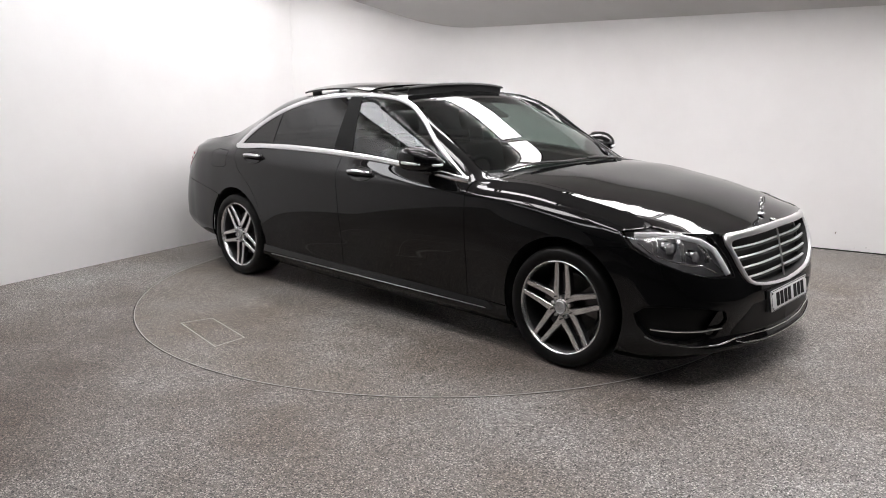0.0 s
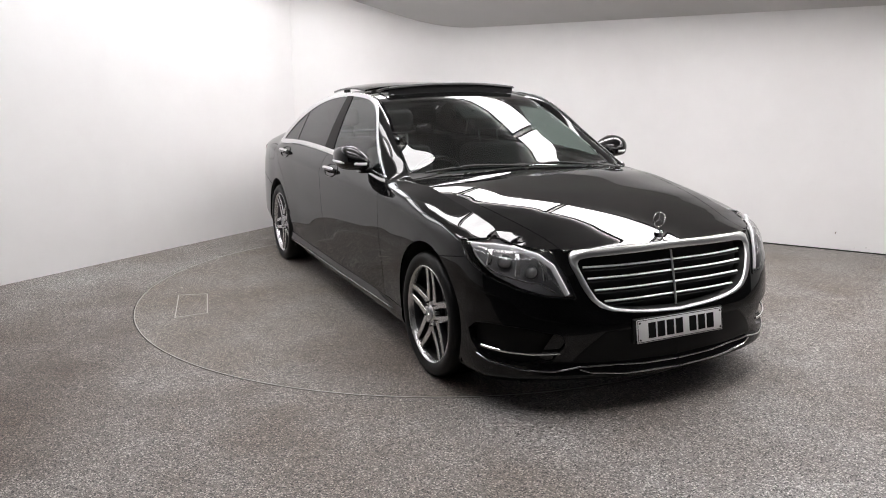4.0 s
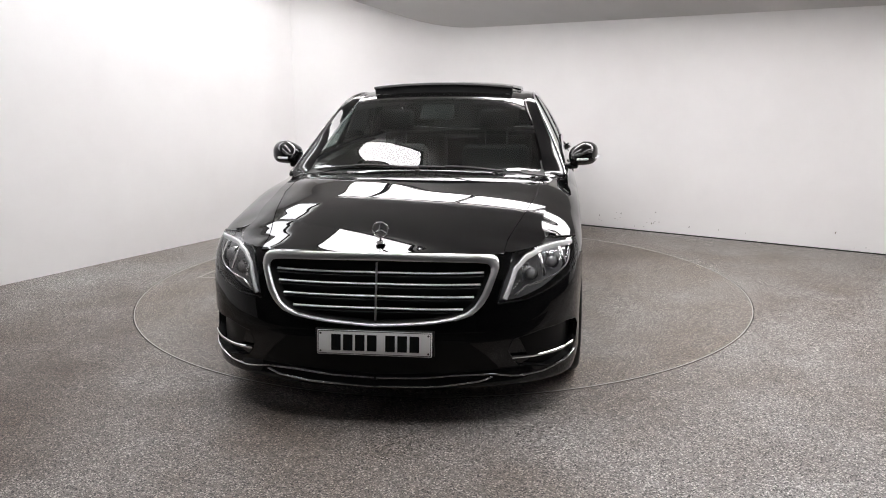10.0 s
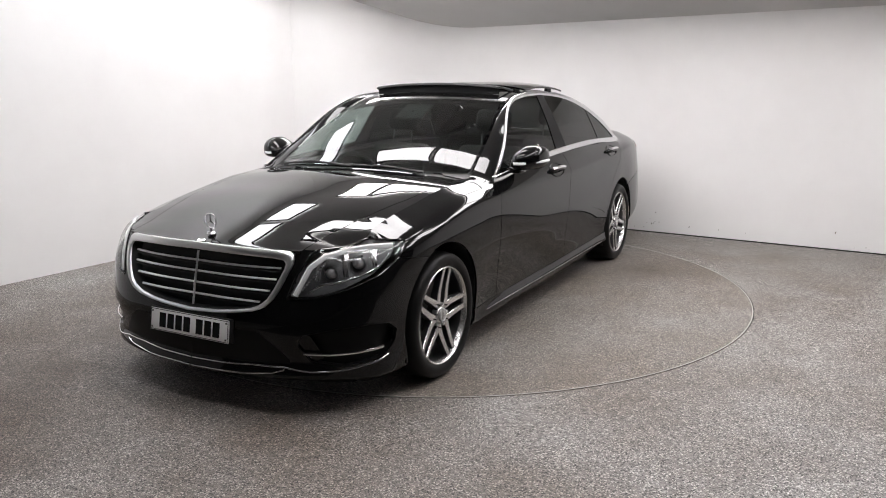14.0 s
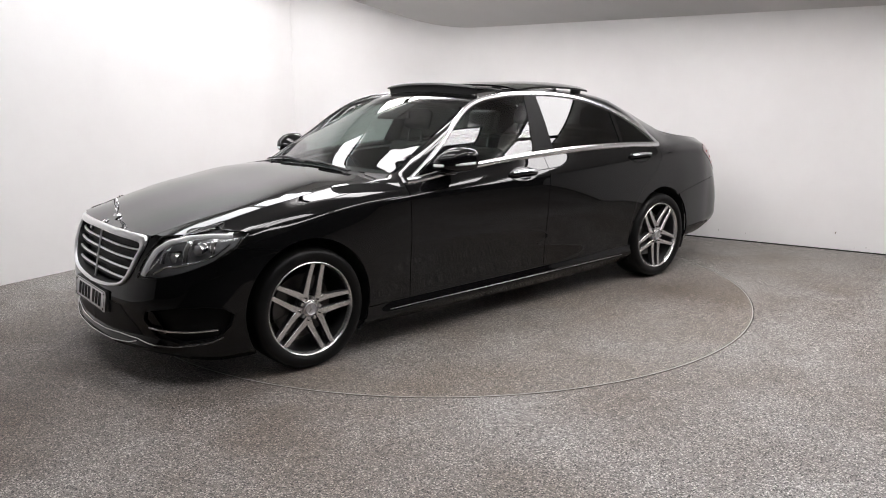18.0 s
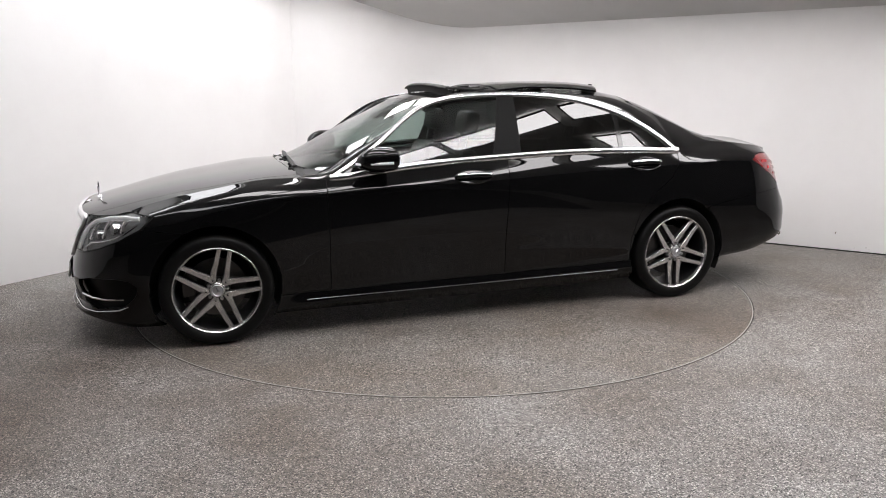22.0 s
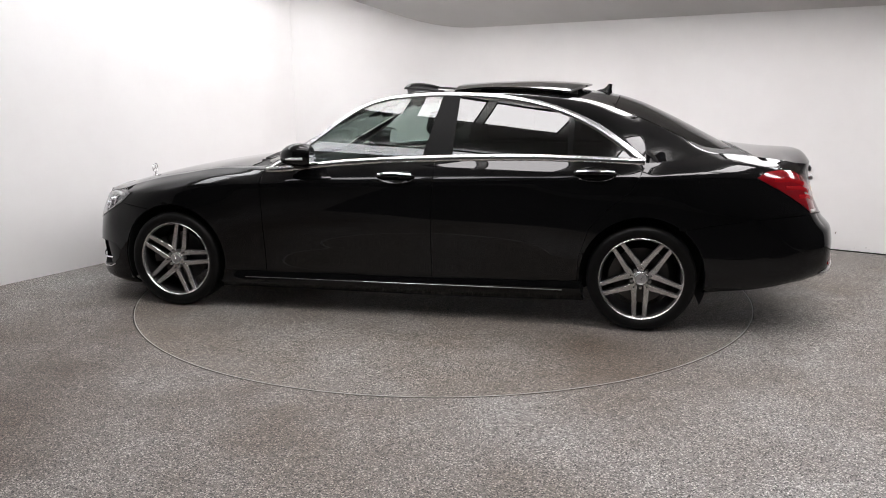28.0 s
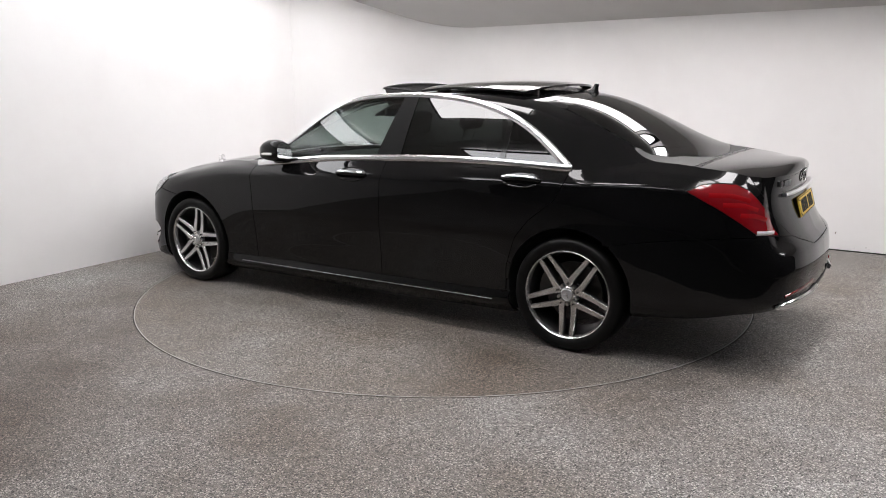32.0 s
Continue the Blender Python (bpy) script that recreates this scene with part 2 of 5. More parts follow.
bmesh.ops.create_circle(bm, cap_ends=True, segments=96, radius=TABLE_R + 0.1)
for v in bm.verts:
    v.co.z = -0.04
tagged(part("turntable_pit", bm, BLACK, None, smooth=False), "dark pit under the turntable's rim", "pit", kind="structure")

# grey ceiling: it slopes up from the right-hand wall, then runs level
prof = [(-0.03, LOW), (KNEE, FLAT), (11.0, FLAT)]
verts = [ud(u, d, z + t) for t in (0, 0.1) for d, z in prof for u in (-3.2, 8.6)]
faces = [(0, 1, 3, 2), (2, 3, 5, 4), (6, 8, 9, 7), (8, 10, 11, 9), (0, 6, 7, 1), (4, 5, 11, 10), (0, 2, 8, 6), (2, 4, 10, 8), (1, 7, 9, 3), (3, 9, 11, 5)]
tagged(mesh_object("ceiling", verts, faces, CEILPAINT, smooth=False), "grey painted ceiling sloping down to the white wall", "ceiling", kind="structure")


def light_panel(u0, u1, d0, d1, glow):
    """A flat glowing panel in a thin dark frame under the ceiling."""
    dm = (d0 + d1) / 2
    on_slope = dm < KNEE
    z = (LOW + SLOPE * dm if on_slope else FLAT) - 0.06
    lamp = tagged(new("light_panel"), "white LED light panel in a thin frame, out of view under the ceiling", "ceiling light", "ceiling light panels")
    x = UD
    y = (DD + Vector((0, 0, SLOPE))).normalized() if on_slope else DD
    m = Matrix((x, y, x.cross(y))).transposed().to_4x4()
    m.translation = ud((u0 + u1) / 2, dm, z)
    lamp.matrix_basis = m
    w, h = (u1 - u0) / 2, (d1 - d0) / 2 / (math.cos(math.atan(SLOPE)) if on_slope else 1)
    up = 1 if m.to_3x3().col[2].z > 0 else -1
    bm = bmesh.new()
    for lo, hi in (((-w, -h, -.02), (w, -h + .018, .02)), ((-w, h - .018, -.02), (w, h, .02)), ((-w, -h + .018, -.02), (-w + .018, h - .018, .02)), ((w - .018, -h + .018, -.02), (w, h - .018, .02))):
        box(bm, lo, hi)
    part("frame", bm, BLACK, lamp, "thin dark frame", smooth=False)
    bm = bmesh.new()
    box(bm, (-w + .018, -h + .018, -.008), (w - .018, h - .018, .008))
    part("diffuser", bm, glow, lamp, "glowing white diffuser", smooth=False)
    for cx in (-w * .8, w * .8):
        bm = bmesh.new()
        cyl(bm, (cx, 0, up * .018), (cx, 0, up * .07), .01, seg=8)
        part("hanger", bm, STEEL, lamp)


# from u 3.62 on, this row is added to brighten the right wall
for q in ((-.42, .11, 1.3, 1.75), (.15, 1.28, 1.3, 1.75), (1.32, 2.43, 1.3, 1.75), (2.47, 3.58, 1.3, 1.75), (3.62, 4.73, 1.3, 1.75), (4.77, 5.88, 1.3, 1.75), (5.92, 7.03, 1.3, 1.75),
          # the two from u 5.4 are added to brighten the right wall
          (.55, 1.54, 2.95, 3.42), (1.6, 2.6, 2.95, 3.42), (5.4, 6.2, 2.5, 2.88), (6.25, 7.15, 2.5, 2.88),
          (.9, 1.9, 4.4, 4.93), (2.0, 2.6, 4.4, 4.93), (2.68, 3.42, 4.4, 4.93), (4.26, 4.71, 2.15, 2.84), (4.26, 4.71, 2.98, 4.2), (4.26, 4.71, 4.26, 5.75)):
    light_panel(*q, GLOW)
for q in ((-.8, -.36, 2.2, 2.86), (-.8, -.36, 2.95, 4.1), (-.8, -.36, 4.15, 5.75), (.8, 2.36, 5.85, 6.25), (2.46, 4.0, 5.85, 6.25)):
    light_panel(*q, GLOW_SOFT)

RIMEDGE = material("worn_steel_edge", (0.5, 0.49, 0.47), 0.55, 0.3)
# added dark sheet, out of view, keeps bright floor out of the flank's reflections
DARKSHEET = material("dark_sheet", (0.012, 0.012, 0.012), 0.9)
noise_mix(DARKSHEET, 6.0, (0.009, 0.009, 0.009), (0.018, 0.018, 0.018), 5)
verts = [(x, y, z) for z in (0.0, 0.004) for x, y in ((-2.6, -3.55), (4.2, -3.55), (3.4, -7.6), (-3.6, -7.6))]
tagged(mesh_object("floor_darkener", verts, [(0, 1, 2, 3), (4, 5, 6, 7), (0, 1, 5, 4), (1, 2, 6, 5), (2, 3, 7, 6), (3, 0, 4, 7)], DARKSHEET, smooth=False), "added dark sheet under the camera, out of view, that darkens the car's reflections", "mat", kind="structure")

# ---- turntable ----
turntable = tagged(new("turntable"), "round speckled resin turntable flush with the floor", "turntable")
bm = bmesh.new()
bmesh.ops.create_cone(bm, cap_ends=True, segments=192, radius1=TABLE_R, radius2=TABLE_R, depth=0.035)
for v in bm.verts:
    v.co.z -= 0.0175
part("deck", bm, DISCSTONE, turntable, smooth=False)

marks = [(.008, -1.793), (-.50, -1.717), (-.559, -1.913), (.027, -2.006)]
for i in range(4):
    a, b = Vector((*marks[i], 0)), Vector((*marks[(i + 1) % 4], 0))
    dv = (b - a).normalized()
    nv = Vector((-dv.y, dv.x, 0)) * .003
    bm = bmesh.new()
    lo = [bm.verts.new(p + Vector((0, 0, h))) for h in (-.004, .0015) for p in (a - nv, b - nv, b + nv, a + nv)]
    for f in ((4, 5, 6, 7), (0, 1, 5, 4), (1, 2, 6, 5), (2, 3, 7, 6), (3, 0, 4, 7)):
        bm.faces.new([lo[k] for k in f])
    part("hatch_joint", bm, PALE, turntable, "pale worn joint of a hatch", smooth=False)
v, f = [], []
for i in range(192):
    t = 2 * math.pi * i / 192
    for r, z in ((TABLE_R - .006, -.01), (TABLE_R - .006, .002), (TABLE_R - .0005, .002), (TABLE_R - .0005, -.01)):
        v.append((r * math.cos(t), r * math.sin(t), z))
for i in range(192):
    j = (i + 1) % 192
    for k in range(4):
        l = (k + 1) % 4
        f.append((4 * i + k, 4 * j + k, 4 * j + l, 4 * i + l))
mesh_object("rim_trim", v, f, RIMEDGE, turntable, "thin metal edge of the turntable", smooth=False)

# ---- the car ----
car = tagged(new("saloon_car"), "glossy black luxury saloon with open sunroof on the turntable", "car")
# plan outline of the half body at its widest, from the middle of the nose to the middle of the tail
PLAN = [(2.46, 0), (2.452, 0.2), (2.42, 0.42), (2.36, 0.61), (2.25, 0.775), (2.1, 0.882), (1.9, 0.928), (1.58, 0.942), (1.2, 0.944), (0.6, 0.947), (0, 0.95), (-0.9, 0.951),
        (-1.6, 0.949), (-2.0, 0.938), (-2.3, 0.903), (-2.56, 0.83), (-2.70, 0.70), (-2.765, 0.48), (-2.79, 0.22), (-2.795, 0)]
_c = np.cumsum([0] + [math.dist(PLAN[i], PLAN[i + 1]) for i in range(len(PLAN) - 1)])


def catmull(ts, vals):
    t, v = np.array(ts), np.array(vals)
    m = np.gradient(v, t)

    def f(q):
        q = np.clip(np.asarray(q, float), t[0], t[-1])
        i = np.clip(np.searchsorted(t, q) - 1, 0, len(t) - 2)
        h = t[i + 1] - t[i]
        u = (q - t[i]) / h
        return (1 + 2 * u) * (1 - u) ** 2 * v[i] + u * (1 - u) ** 2 * h * m[i] + u * u * (3 - 2 * u) * v[i + 1] + u * u * (u - 1) * h * m[i + 1]
    return f


_fx, _fy = pchip(_c, [p[0] for p in PLAN]), catmull(_c, [p[1] for p in PLAN])
S_END = float(_c[-1])
_sd = np.linspace(0, S_END, 1200)
_xd, _yd = _fx(_sd), _fy(_sd)


def at_x(x):
    """The run along the plan outline at which it has this x."""
    return float(np.interp(-x, -_xd, _sd))


def plan(s):
    e = 0.02
    x, y = float(_fx(s)), float(_fy(s))
    a, b = max(s - e, 0), min(s + e, S_END)
    dx, dy = float(_fx(b) - _fx(a)), float(_fy(b) - _fy(a))
    if s < 0.03:
        dx, dy = 0.0, 1.0
    if s > S_END - 0.03:
        dx, dy = 0.0, -1.0
    l = math.hypot(dx, dy)
    return x, y, dy / l, -dx / l


# height and inset of eight rows (sill to belt) at stations along the outline
COLS = [
    (0.0, [(.15, .10), (.19, .0), (.26, .02), (.40, .02), (.55, .045), (.68, .075), (.75, .092), (.785, .10)]),
    (0.3, [(.15, .10), (.19, .0), (.26, .02), (.40, .012), (.55, .035), (.68, .065), (.75, .084), (.782, .095)]),
    (at_x(2.38), [(.15, .09), (.20, .0), (.27, .02), (.40, .0), (.55, .02), (.66, .05), (.73, .08), (.776, .10)]),
    (at_x(2.24), [(.14, .08), (.19, .01), (.27, .01), (.40, .0), (.55, .01), (.67, .04), (.735, .075), (.782, .125)]),
    (at_x(2.1), [(.13, .08), (.18, .01), (.27, .0), (.40, .0), (.55, .0), (.69, .018), (.755, .05), (.806, .15)]),
    (at_x(1.9), [(.13, .08), (.18, .02), (.27, .0), (.40, .0), (.55, .0), (.70, .005), (.79, .035), (.857, .20)]),
    (at_x(1.58), [(.15, .06), (.20, .02), (.30, .0), (.45, .0), (.62, .0), (.80, .008), (.865, .055), (.915, .19)]),
    (at_x(1.2), [(.15, .07), (.20, .02), (.28, .02), (.45, .01), (.65, .0), (.862, .003), (.92, .055), (.968, .18)]),
    (at_x(1.03), [(.15, .08), (.205, .018), (.275, .035), (.45, .02), (.65, .003), (.872, .0), (.925, .045), (.965, .12)]),
    (at_x(.88), [(.15, .08), (.21, .022), (.28, .034), (.45, .026), (.65, .005), (.88, .0), (.899, .008), (.952, .063)]),
    (at_x(.74), [(.15, .08), (.212, .02), (.284, .038), (.45, .026), (.652, .005), (.884, .0), (.904, .008), (.968, .067)]),
    (at_x(.45), [(.15, .08), (.222, .02), (.29, .038), (.45, .026), (.655, .005), (.89, .0), (.911, .008), (1.003, .075)]),
    (at_x(0), [(.15, .08), (.235, .02), (.29, .034), (.45, .026), (.66, .005), (.9, .0), (.922, .008), (1.035, .082)]),
    (at_x(-.9), [(.16, .08), (.248, .018), (.30, .03), (.46, .018), (.68, .0), (.935, .0), (.957, .008), (1.062, .074)]),
    (at_x(-1.3), [(.17, .08), (.25, .01), (.30, .02), (.46, .005), (.68, -.003), (.95, .0), (.972, .009), (1.055, .061)]),
    (at_x(-1.6), [(.18, .06), (.25, .02), (.32, .0), (.48, .0), (.68, -.003), (.957, .001), (.98, .011), (1.044, .052)]),
    (at_x(-1.7), [(.205, .06), (.256, .02), (.325, .0), (.485, .0), (.685, .0), (.967, .004), (1.01, .036), (1.054, .088)]),
    (at_x(-1.8), [(.215, .06), (.262, .02), (.33, .0), (.49, .0), (.69, .0), (.97, .008), (1.02, .058), (1.066, .138)]),
    (at_x(-2.0), [(.262, .06), (.292, .02), (.36, .0), (.50, .0), (.70, .0), (.975, .02), (1.04, .095), (1.10, .212)]),
    (at_x(-2.3), [(.285, .05), (.32, .02), (.39, .0), (.50, .0), (.68, .0), (.95, .025), (1.02, .075), (1.075, .19)]),
    (at_x(-2.52), [(.332, .05), (.365, .015), (.42, .0), (.52, .0), (.65, .01), (.90, .07), (.98, .115), (1.045, .19)]),
    (at_x(-2.7), [(.335, .08), (.365, .03), (.42, .0), (.52, .0), (.63, .015), (.70, .075), (.97, .17), (1.03, .18)]),
    (S_END - 0.3, [(.32, .10), (.355, .03), (.42, .0), (.52, .0), (.63, .015), (.70, .07), (.97, .16), (1.03, .155)]),
    (S_END, [(.32, .10), (.355, .03), (.42, .0), (.52, .0), (.63, .015), (.70, .07), (.97, .155), (1.035, .15)]),
]
_cs = [c[0] for c in COLS]


def faired(vals):
    """A row through the stations, its curvature evened out along the flank between nose and tail."""
    raw = pchip(_cs, vals)
    step = 0.01
    q = np.arange(-0.6, S_END + 0.6, step)
    z = raw(q)
    k = np.exp(-0.5 * (np.arange(-24, 25) * step / 0.085) ** 2)
    soft = np.convolve(np.pad(z, 24, "edge"), k / k.sum(), "valid")
    m = np.clip((q - at_x(2.0)) / 0.5, 0, 1) * np.clip((at_x(-2.62) - q) / 0.3, 0, 1)
    z = z + (soft - z) * m * m * (3 - 2 * m)
    return lambda t: np.interp(t, q, z)


ROWZ = [faired([c[1][k][0] for c in COLS]) for k in range(8)]
ROWD = [faired([c[1][k][1] for c in COLS]) for k in range(8)]
_cache = {}


def column(s):
    key = round(s, 5)
    if key not in _cache:
        z = [float(f(s)) for f in ROWZ]
        d = [float(f(s)) for f in ROWD]
        _cache[key] = (z, d, pchip(z, d), plan(s))
    return _cache[key]


def side(s, z, out=0.0, sign=1):
    """A point of the body's flank at run s and height z, moved out by so much."""
    zs, ds, f, (x, y, nx, ny) = column(s)
    z = min(max(z, zs[0]), zs[-1])
    d = float(f(z)) - out
    return Vector((x - nx * d, sign * (y - ny * d), z))


def belt(x):
    """Top edge of the flank where the body has this x."""
    s = at_x(x)
    for _ in range(4):
        p = side(s, 9)
        s = min(max(s + (p.x - x), 0.0), S_END)
    return side(s, 9)


_bx = np.linspace(0.001, S_END - 0.001, 500)
_bp = [side(s, 9) for s in _bx]
_bxx = np.array([p.x for p in _bp])
belt_y = lambda x: float(np.interp(-x, -_bxx, [p.y for p in _bp]))
belt_z = lambda x: float(np.interp(-x, -_bxx, [p.z for p in _bp]))

# top edge of the side windows: x, y, z
DLO = [(0.89, 0.875, 0.953), (0.69, 0.83, 1.074), (0.54, 0.79, 1.172), (0.39, 0.75, 1.288), (0.245, 0.717, 1.376), (0.10, 0.70, 1.422), (-0.05, 0.694, 1.442), (-0.37, 0.69, 1.452), (-0.55, 0.69, 1.446),
       (-0.74, 0.692, 1.428), (-0.92, 0.70, 1.395), (-1.1, 0.717, 1.34), (-1.29, 0.75, 1.252), (-1.44, 0.793, 1.153), (-1.575, 0.848, 1.041)]
dlo_z = catmull([-p[0] for p in DLO], [p[2] for p in DLO])
# edge of windscreen, roof and rear window
RAIL = [(1.2, 0.762, 0.969), (1.05, 0.752, 0.978), (0.93, 0.743, 0.985), (0.72, 0.715, 1.096), (0.55, 0.686, 1.187), (0.40, 0.656, 1.268), (0.25, 0.624, 1.347), (0.10, 0.599, 1.41), (-0.05, 0.585, 1.442), (-0.3, 0.578, 1.461),
        (-0.9, 0.572, 1.455), (-1.1, 0.567, 1.436), (-1.25, 0.568, 1.41), (-1.48, 0.58, 1.332), (-1.64, 0.598, 1.264), (-1.81, 0.628, 1.186), (-1.95, 0.664, 1.13), (-2.06, 0.70, 1.102), (-2.12, 0.72, 1.093)]
_ry, _rz = catmull([-p[0] for p in RAIL], [p[1] for p in RAIL]), catmull([-p[0] for p in RAIL], [p[2] for p in RAIL])
SPINE = [(2.375, 0.772), (2.3, 0.793), (2.2, 0.82), (2.05, 0.859), (1.92, 0.89), (1.71, 0.931), (1.49, 0.962), (1.28, 0.99), (1.12, 1.006), (1.05, 1.012), (0.98, 1.042), (0.81, 1.131), (0.635, 1.22), (0.464, 1.305), (0.294, 1.386),
         (0.125, 1.453), (-0.04, 1.479), (-0.21, 1.490), (-0.42, 1.495), (-0.84, 1.496), (-1.05, 1.489), (-1.26, 1.472), (-1.386, 1.452), (-1.556, 1.402), (-1.73, 1.327), (-1.9, 1.241), (-2.08, 1.147), (-2.2, 1.088),
         (-2.34, 1.083), (-2.5, 1.081), (-2.59, 1.081), (-2.63, 1.074), (-2.648, 1.04)]
_raw = pchip([-p[0] for p in SPINE], [p[1] for p in SPINE])
_gx = np.arange(-2.38, 2.71, 0.005)
_gz = _raw(_gx)


def _fair(lo, hi, width):
    """Even out the curvature of the spine between two x of a run."""
    k = (_gx >= lo) & (_gx <= hi)
    z = _gz[k]
    n = int(width / 0.005)
    base = z[0] + (z[-1] - z[0]) * np.linspace(0, 1, len(z))
    pad = np.concatenate([-(z - base)[n:0:-1], z - base, -(z - base)[-2:-n - 2:-1]])
    w = np.hanning(2 * n + 1)
    _gz[k] = base + np.convolve(pad, w / w.sum(), "same")[n:n + len(z)]


_fair(-2.34, -1.06, 0.15)
_fair(-1.0, 2.16, 0.13)
spine_z = lambda q: np.interp(q, _gx, _gz)


def rail(x):
    if x > 1.18 or x < -2.1:
        return belt_y(x), belt_z(x)
    y, z = float(_ry(-x)), float(_rz(-x))
    k = max(0.0, min(1.0, (x - 0.98) / 0.2)) if x > 0 else max(0.0, min(1.0, (-1.78 - x) / 0.32))
    k = k * k * (3 - 2 * k)
    return y * (1 - k) + belt_y(x) * k, z * (1 - k) + belt_z(x) * k


def top(x, y, out=0.0):
    """A point of hood, glass, roof or boot lid."""
    ry, rz = rail(x)
    q = min(abs(y) / max(ry, 1e-4), 1.0)
    z = float(spine_z(-x))
    e = 2.3 - 0.2 * max(0.0, min(1.0, (x + 0.1) / 0.3)) if x < 1.0 else 2.1
    if x > 1.0:
        k = min(1.0, (x - 1.0) / 0.35)
        e += 1.0 * k * k * (3 - 2 * k)
    return Vector((x, y, z - (z - rz) * q ** e + out))


def green(x, w, out=0.0, sign=1):
    """Side of the cabin: w 0 belt, 1 top of the windows, 2 rail."""
    b = (belt_y(x), belt_z(x))
    r = rail(x)
    if -1.575 < x < 0.89:
        z = max(float(dlo_z(-x)), b[1])
        h = z - b[1]
        d = (b[0] - 0.422 * h - 0.274 * h * h, z)
        if d[1] <= b[1] + 1e-4:
            d = b
    else:
        d = b
    if w <= 1:
        h = (d[1] - b[1]) * w
        y, z = b[0] - 0.422 * h - 0.274 * h * h, b[1] + h
    else:
        k = w - 1
        y, z = d[0] + (r[0] - d[0]) * k, d[1] + (r[1] - d[1]) * k
        wid = math.hypot(r[0] - d[0], r[1] - d[1])
        fade = max(0.0, min(1.0, (-1.3 - x) / 0.5))
        bow = (0.075 - 0.06 * fade * fade * (3 - 2 * fade)) * wid * 4 * k * (1 - k)
        nx, nz = (r[1] - d[1]), -(r[0] - d[0])
        l = max(math.hypot(nx, nz), 1e-6)
        y, z = y + bow * nx / l, z + bow * nz / l
    n = Vector((0, 0.9, 0.43))
    return Vector((x, sign * (y + n.y * out), z + n.z * out))


def inside(p, poly):
    x, y = p
    c = False
    j = len(poly) - 1
    for i in range(len(poly)):
        xi, yi = poly[i]
        xj, yj = poly[j]
        if (yi > y) != (yj > y) and x < (xj - xi) * (y - yi) / (yj - yi) + xi:
            c = not c
        j = i
    return c


def nearest(p, poly):
    best, at = 9e9, p
    for i in range(len(poly)):
        ax, ay = poly[i - 1]
        bx, by = poly[i]
        dx, dy = bx - ax, by - ay
        l = dx * dx + dy * dy
        t = 0 if l < 1e-12 else max(0, min(1, ((p[0] - ax) * dx + (p[1] - ay) * dy) / l))
        q = (ax + dx * t, ay + dy * t)
        d = math.hypot(p[0] - q[0], p[1] - q[1])
        if d < best:
            best, at = d, q
    return best, at


def sheet(us, vs, keep, edges, place, gap=0.002, reach=0.03):
    """Faces of a grid in two coordinates whose middles keep() accepts; the rim is drawn onto the outlines in edges and then in by gap."""
    nu, nv = len(us), len(vs)
    faces = []
    for i in range(nu - 1):
        for j in range(nv - 1):
            v0, v1 = vs[j], vs[j + 1]
            c = ((us[i] + us[i + 1]) / 2, (v0 + v1) / 2)
            if keep(c):
                faces.append((i * nv + j, (i + 1) * nv + j, (i + 1) * nv + j + 1, i * nv + j + 1))
    count, mean = {}, {}
    for f in faces:
        cu = sum(us[k // nv] for k in f) / 4
        cv = sum(vs[k % nv] for k in f) / 4
        for k in f:
            count[k] = count.get(k, 0) + 1
            m = mean.get(k, (0, 0))
            mean[k] = (m[0] + cu, m[1] + cv)
    index, verts = {}, []
    for k in sorted(count):
        u, v = us[k // nv], vs[k % nv]
        if count[k] < 4:
            best, at = 9e9, None
            for poly in edges:
                d, q = nearest((u, v), poly)
                if d < best:
                    best, at = d, q
            if at is not None and best < reach:
                cu, cv = mean[k][0] / count[k], mean[k][1] / count[k]
                dx, dy = cu - at[0], cv - at[1]
                l = max(math.hypot(dx, dy), 1e-6)
                u, v = at[0] + dx / l * gap, at[1] + dy / l * gap
        index[k] = len(verts)
        verts.append(place(u, v))
    return verts, [tuple(index[k] for k in f) for f in faces]


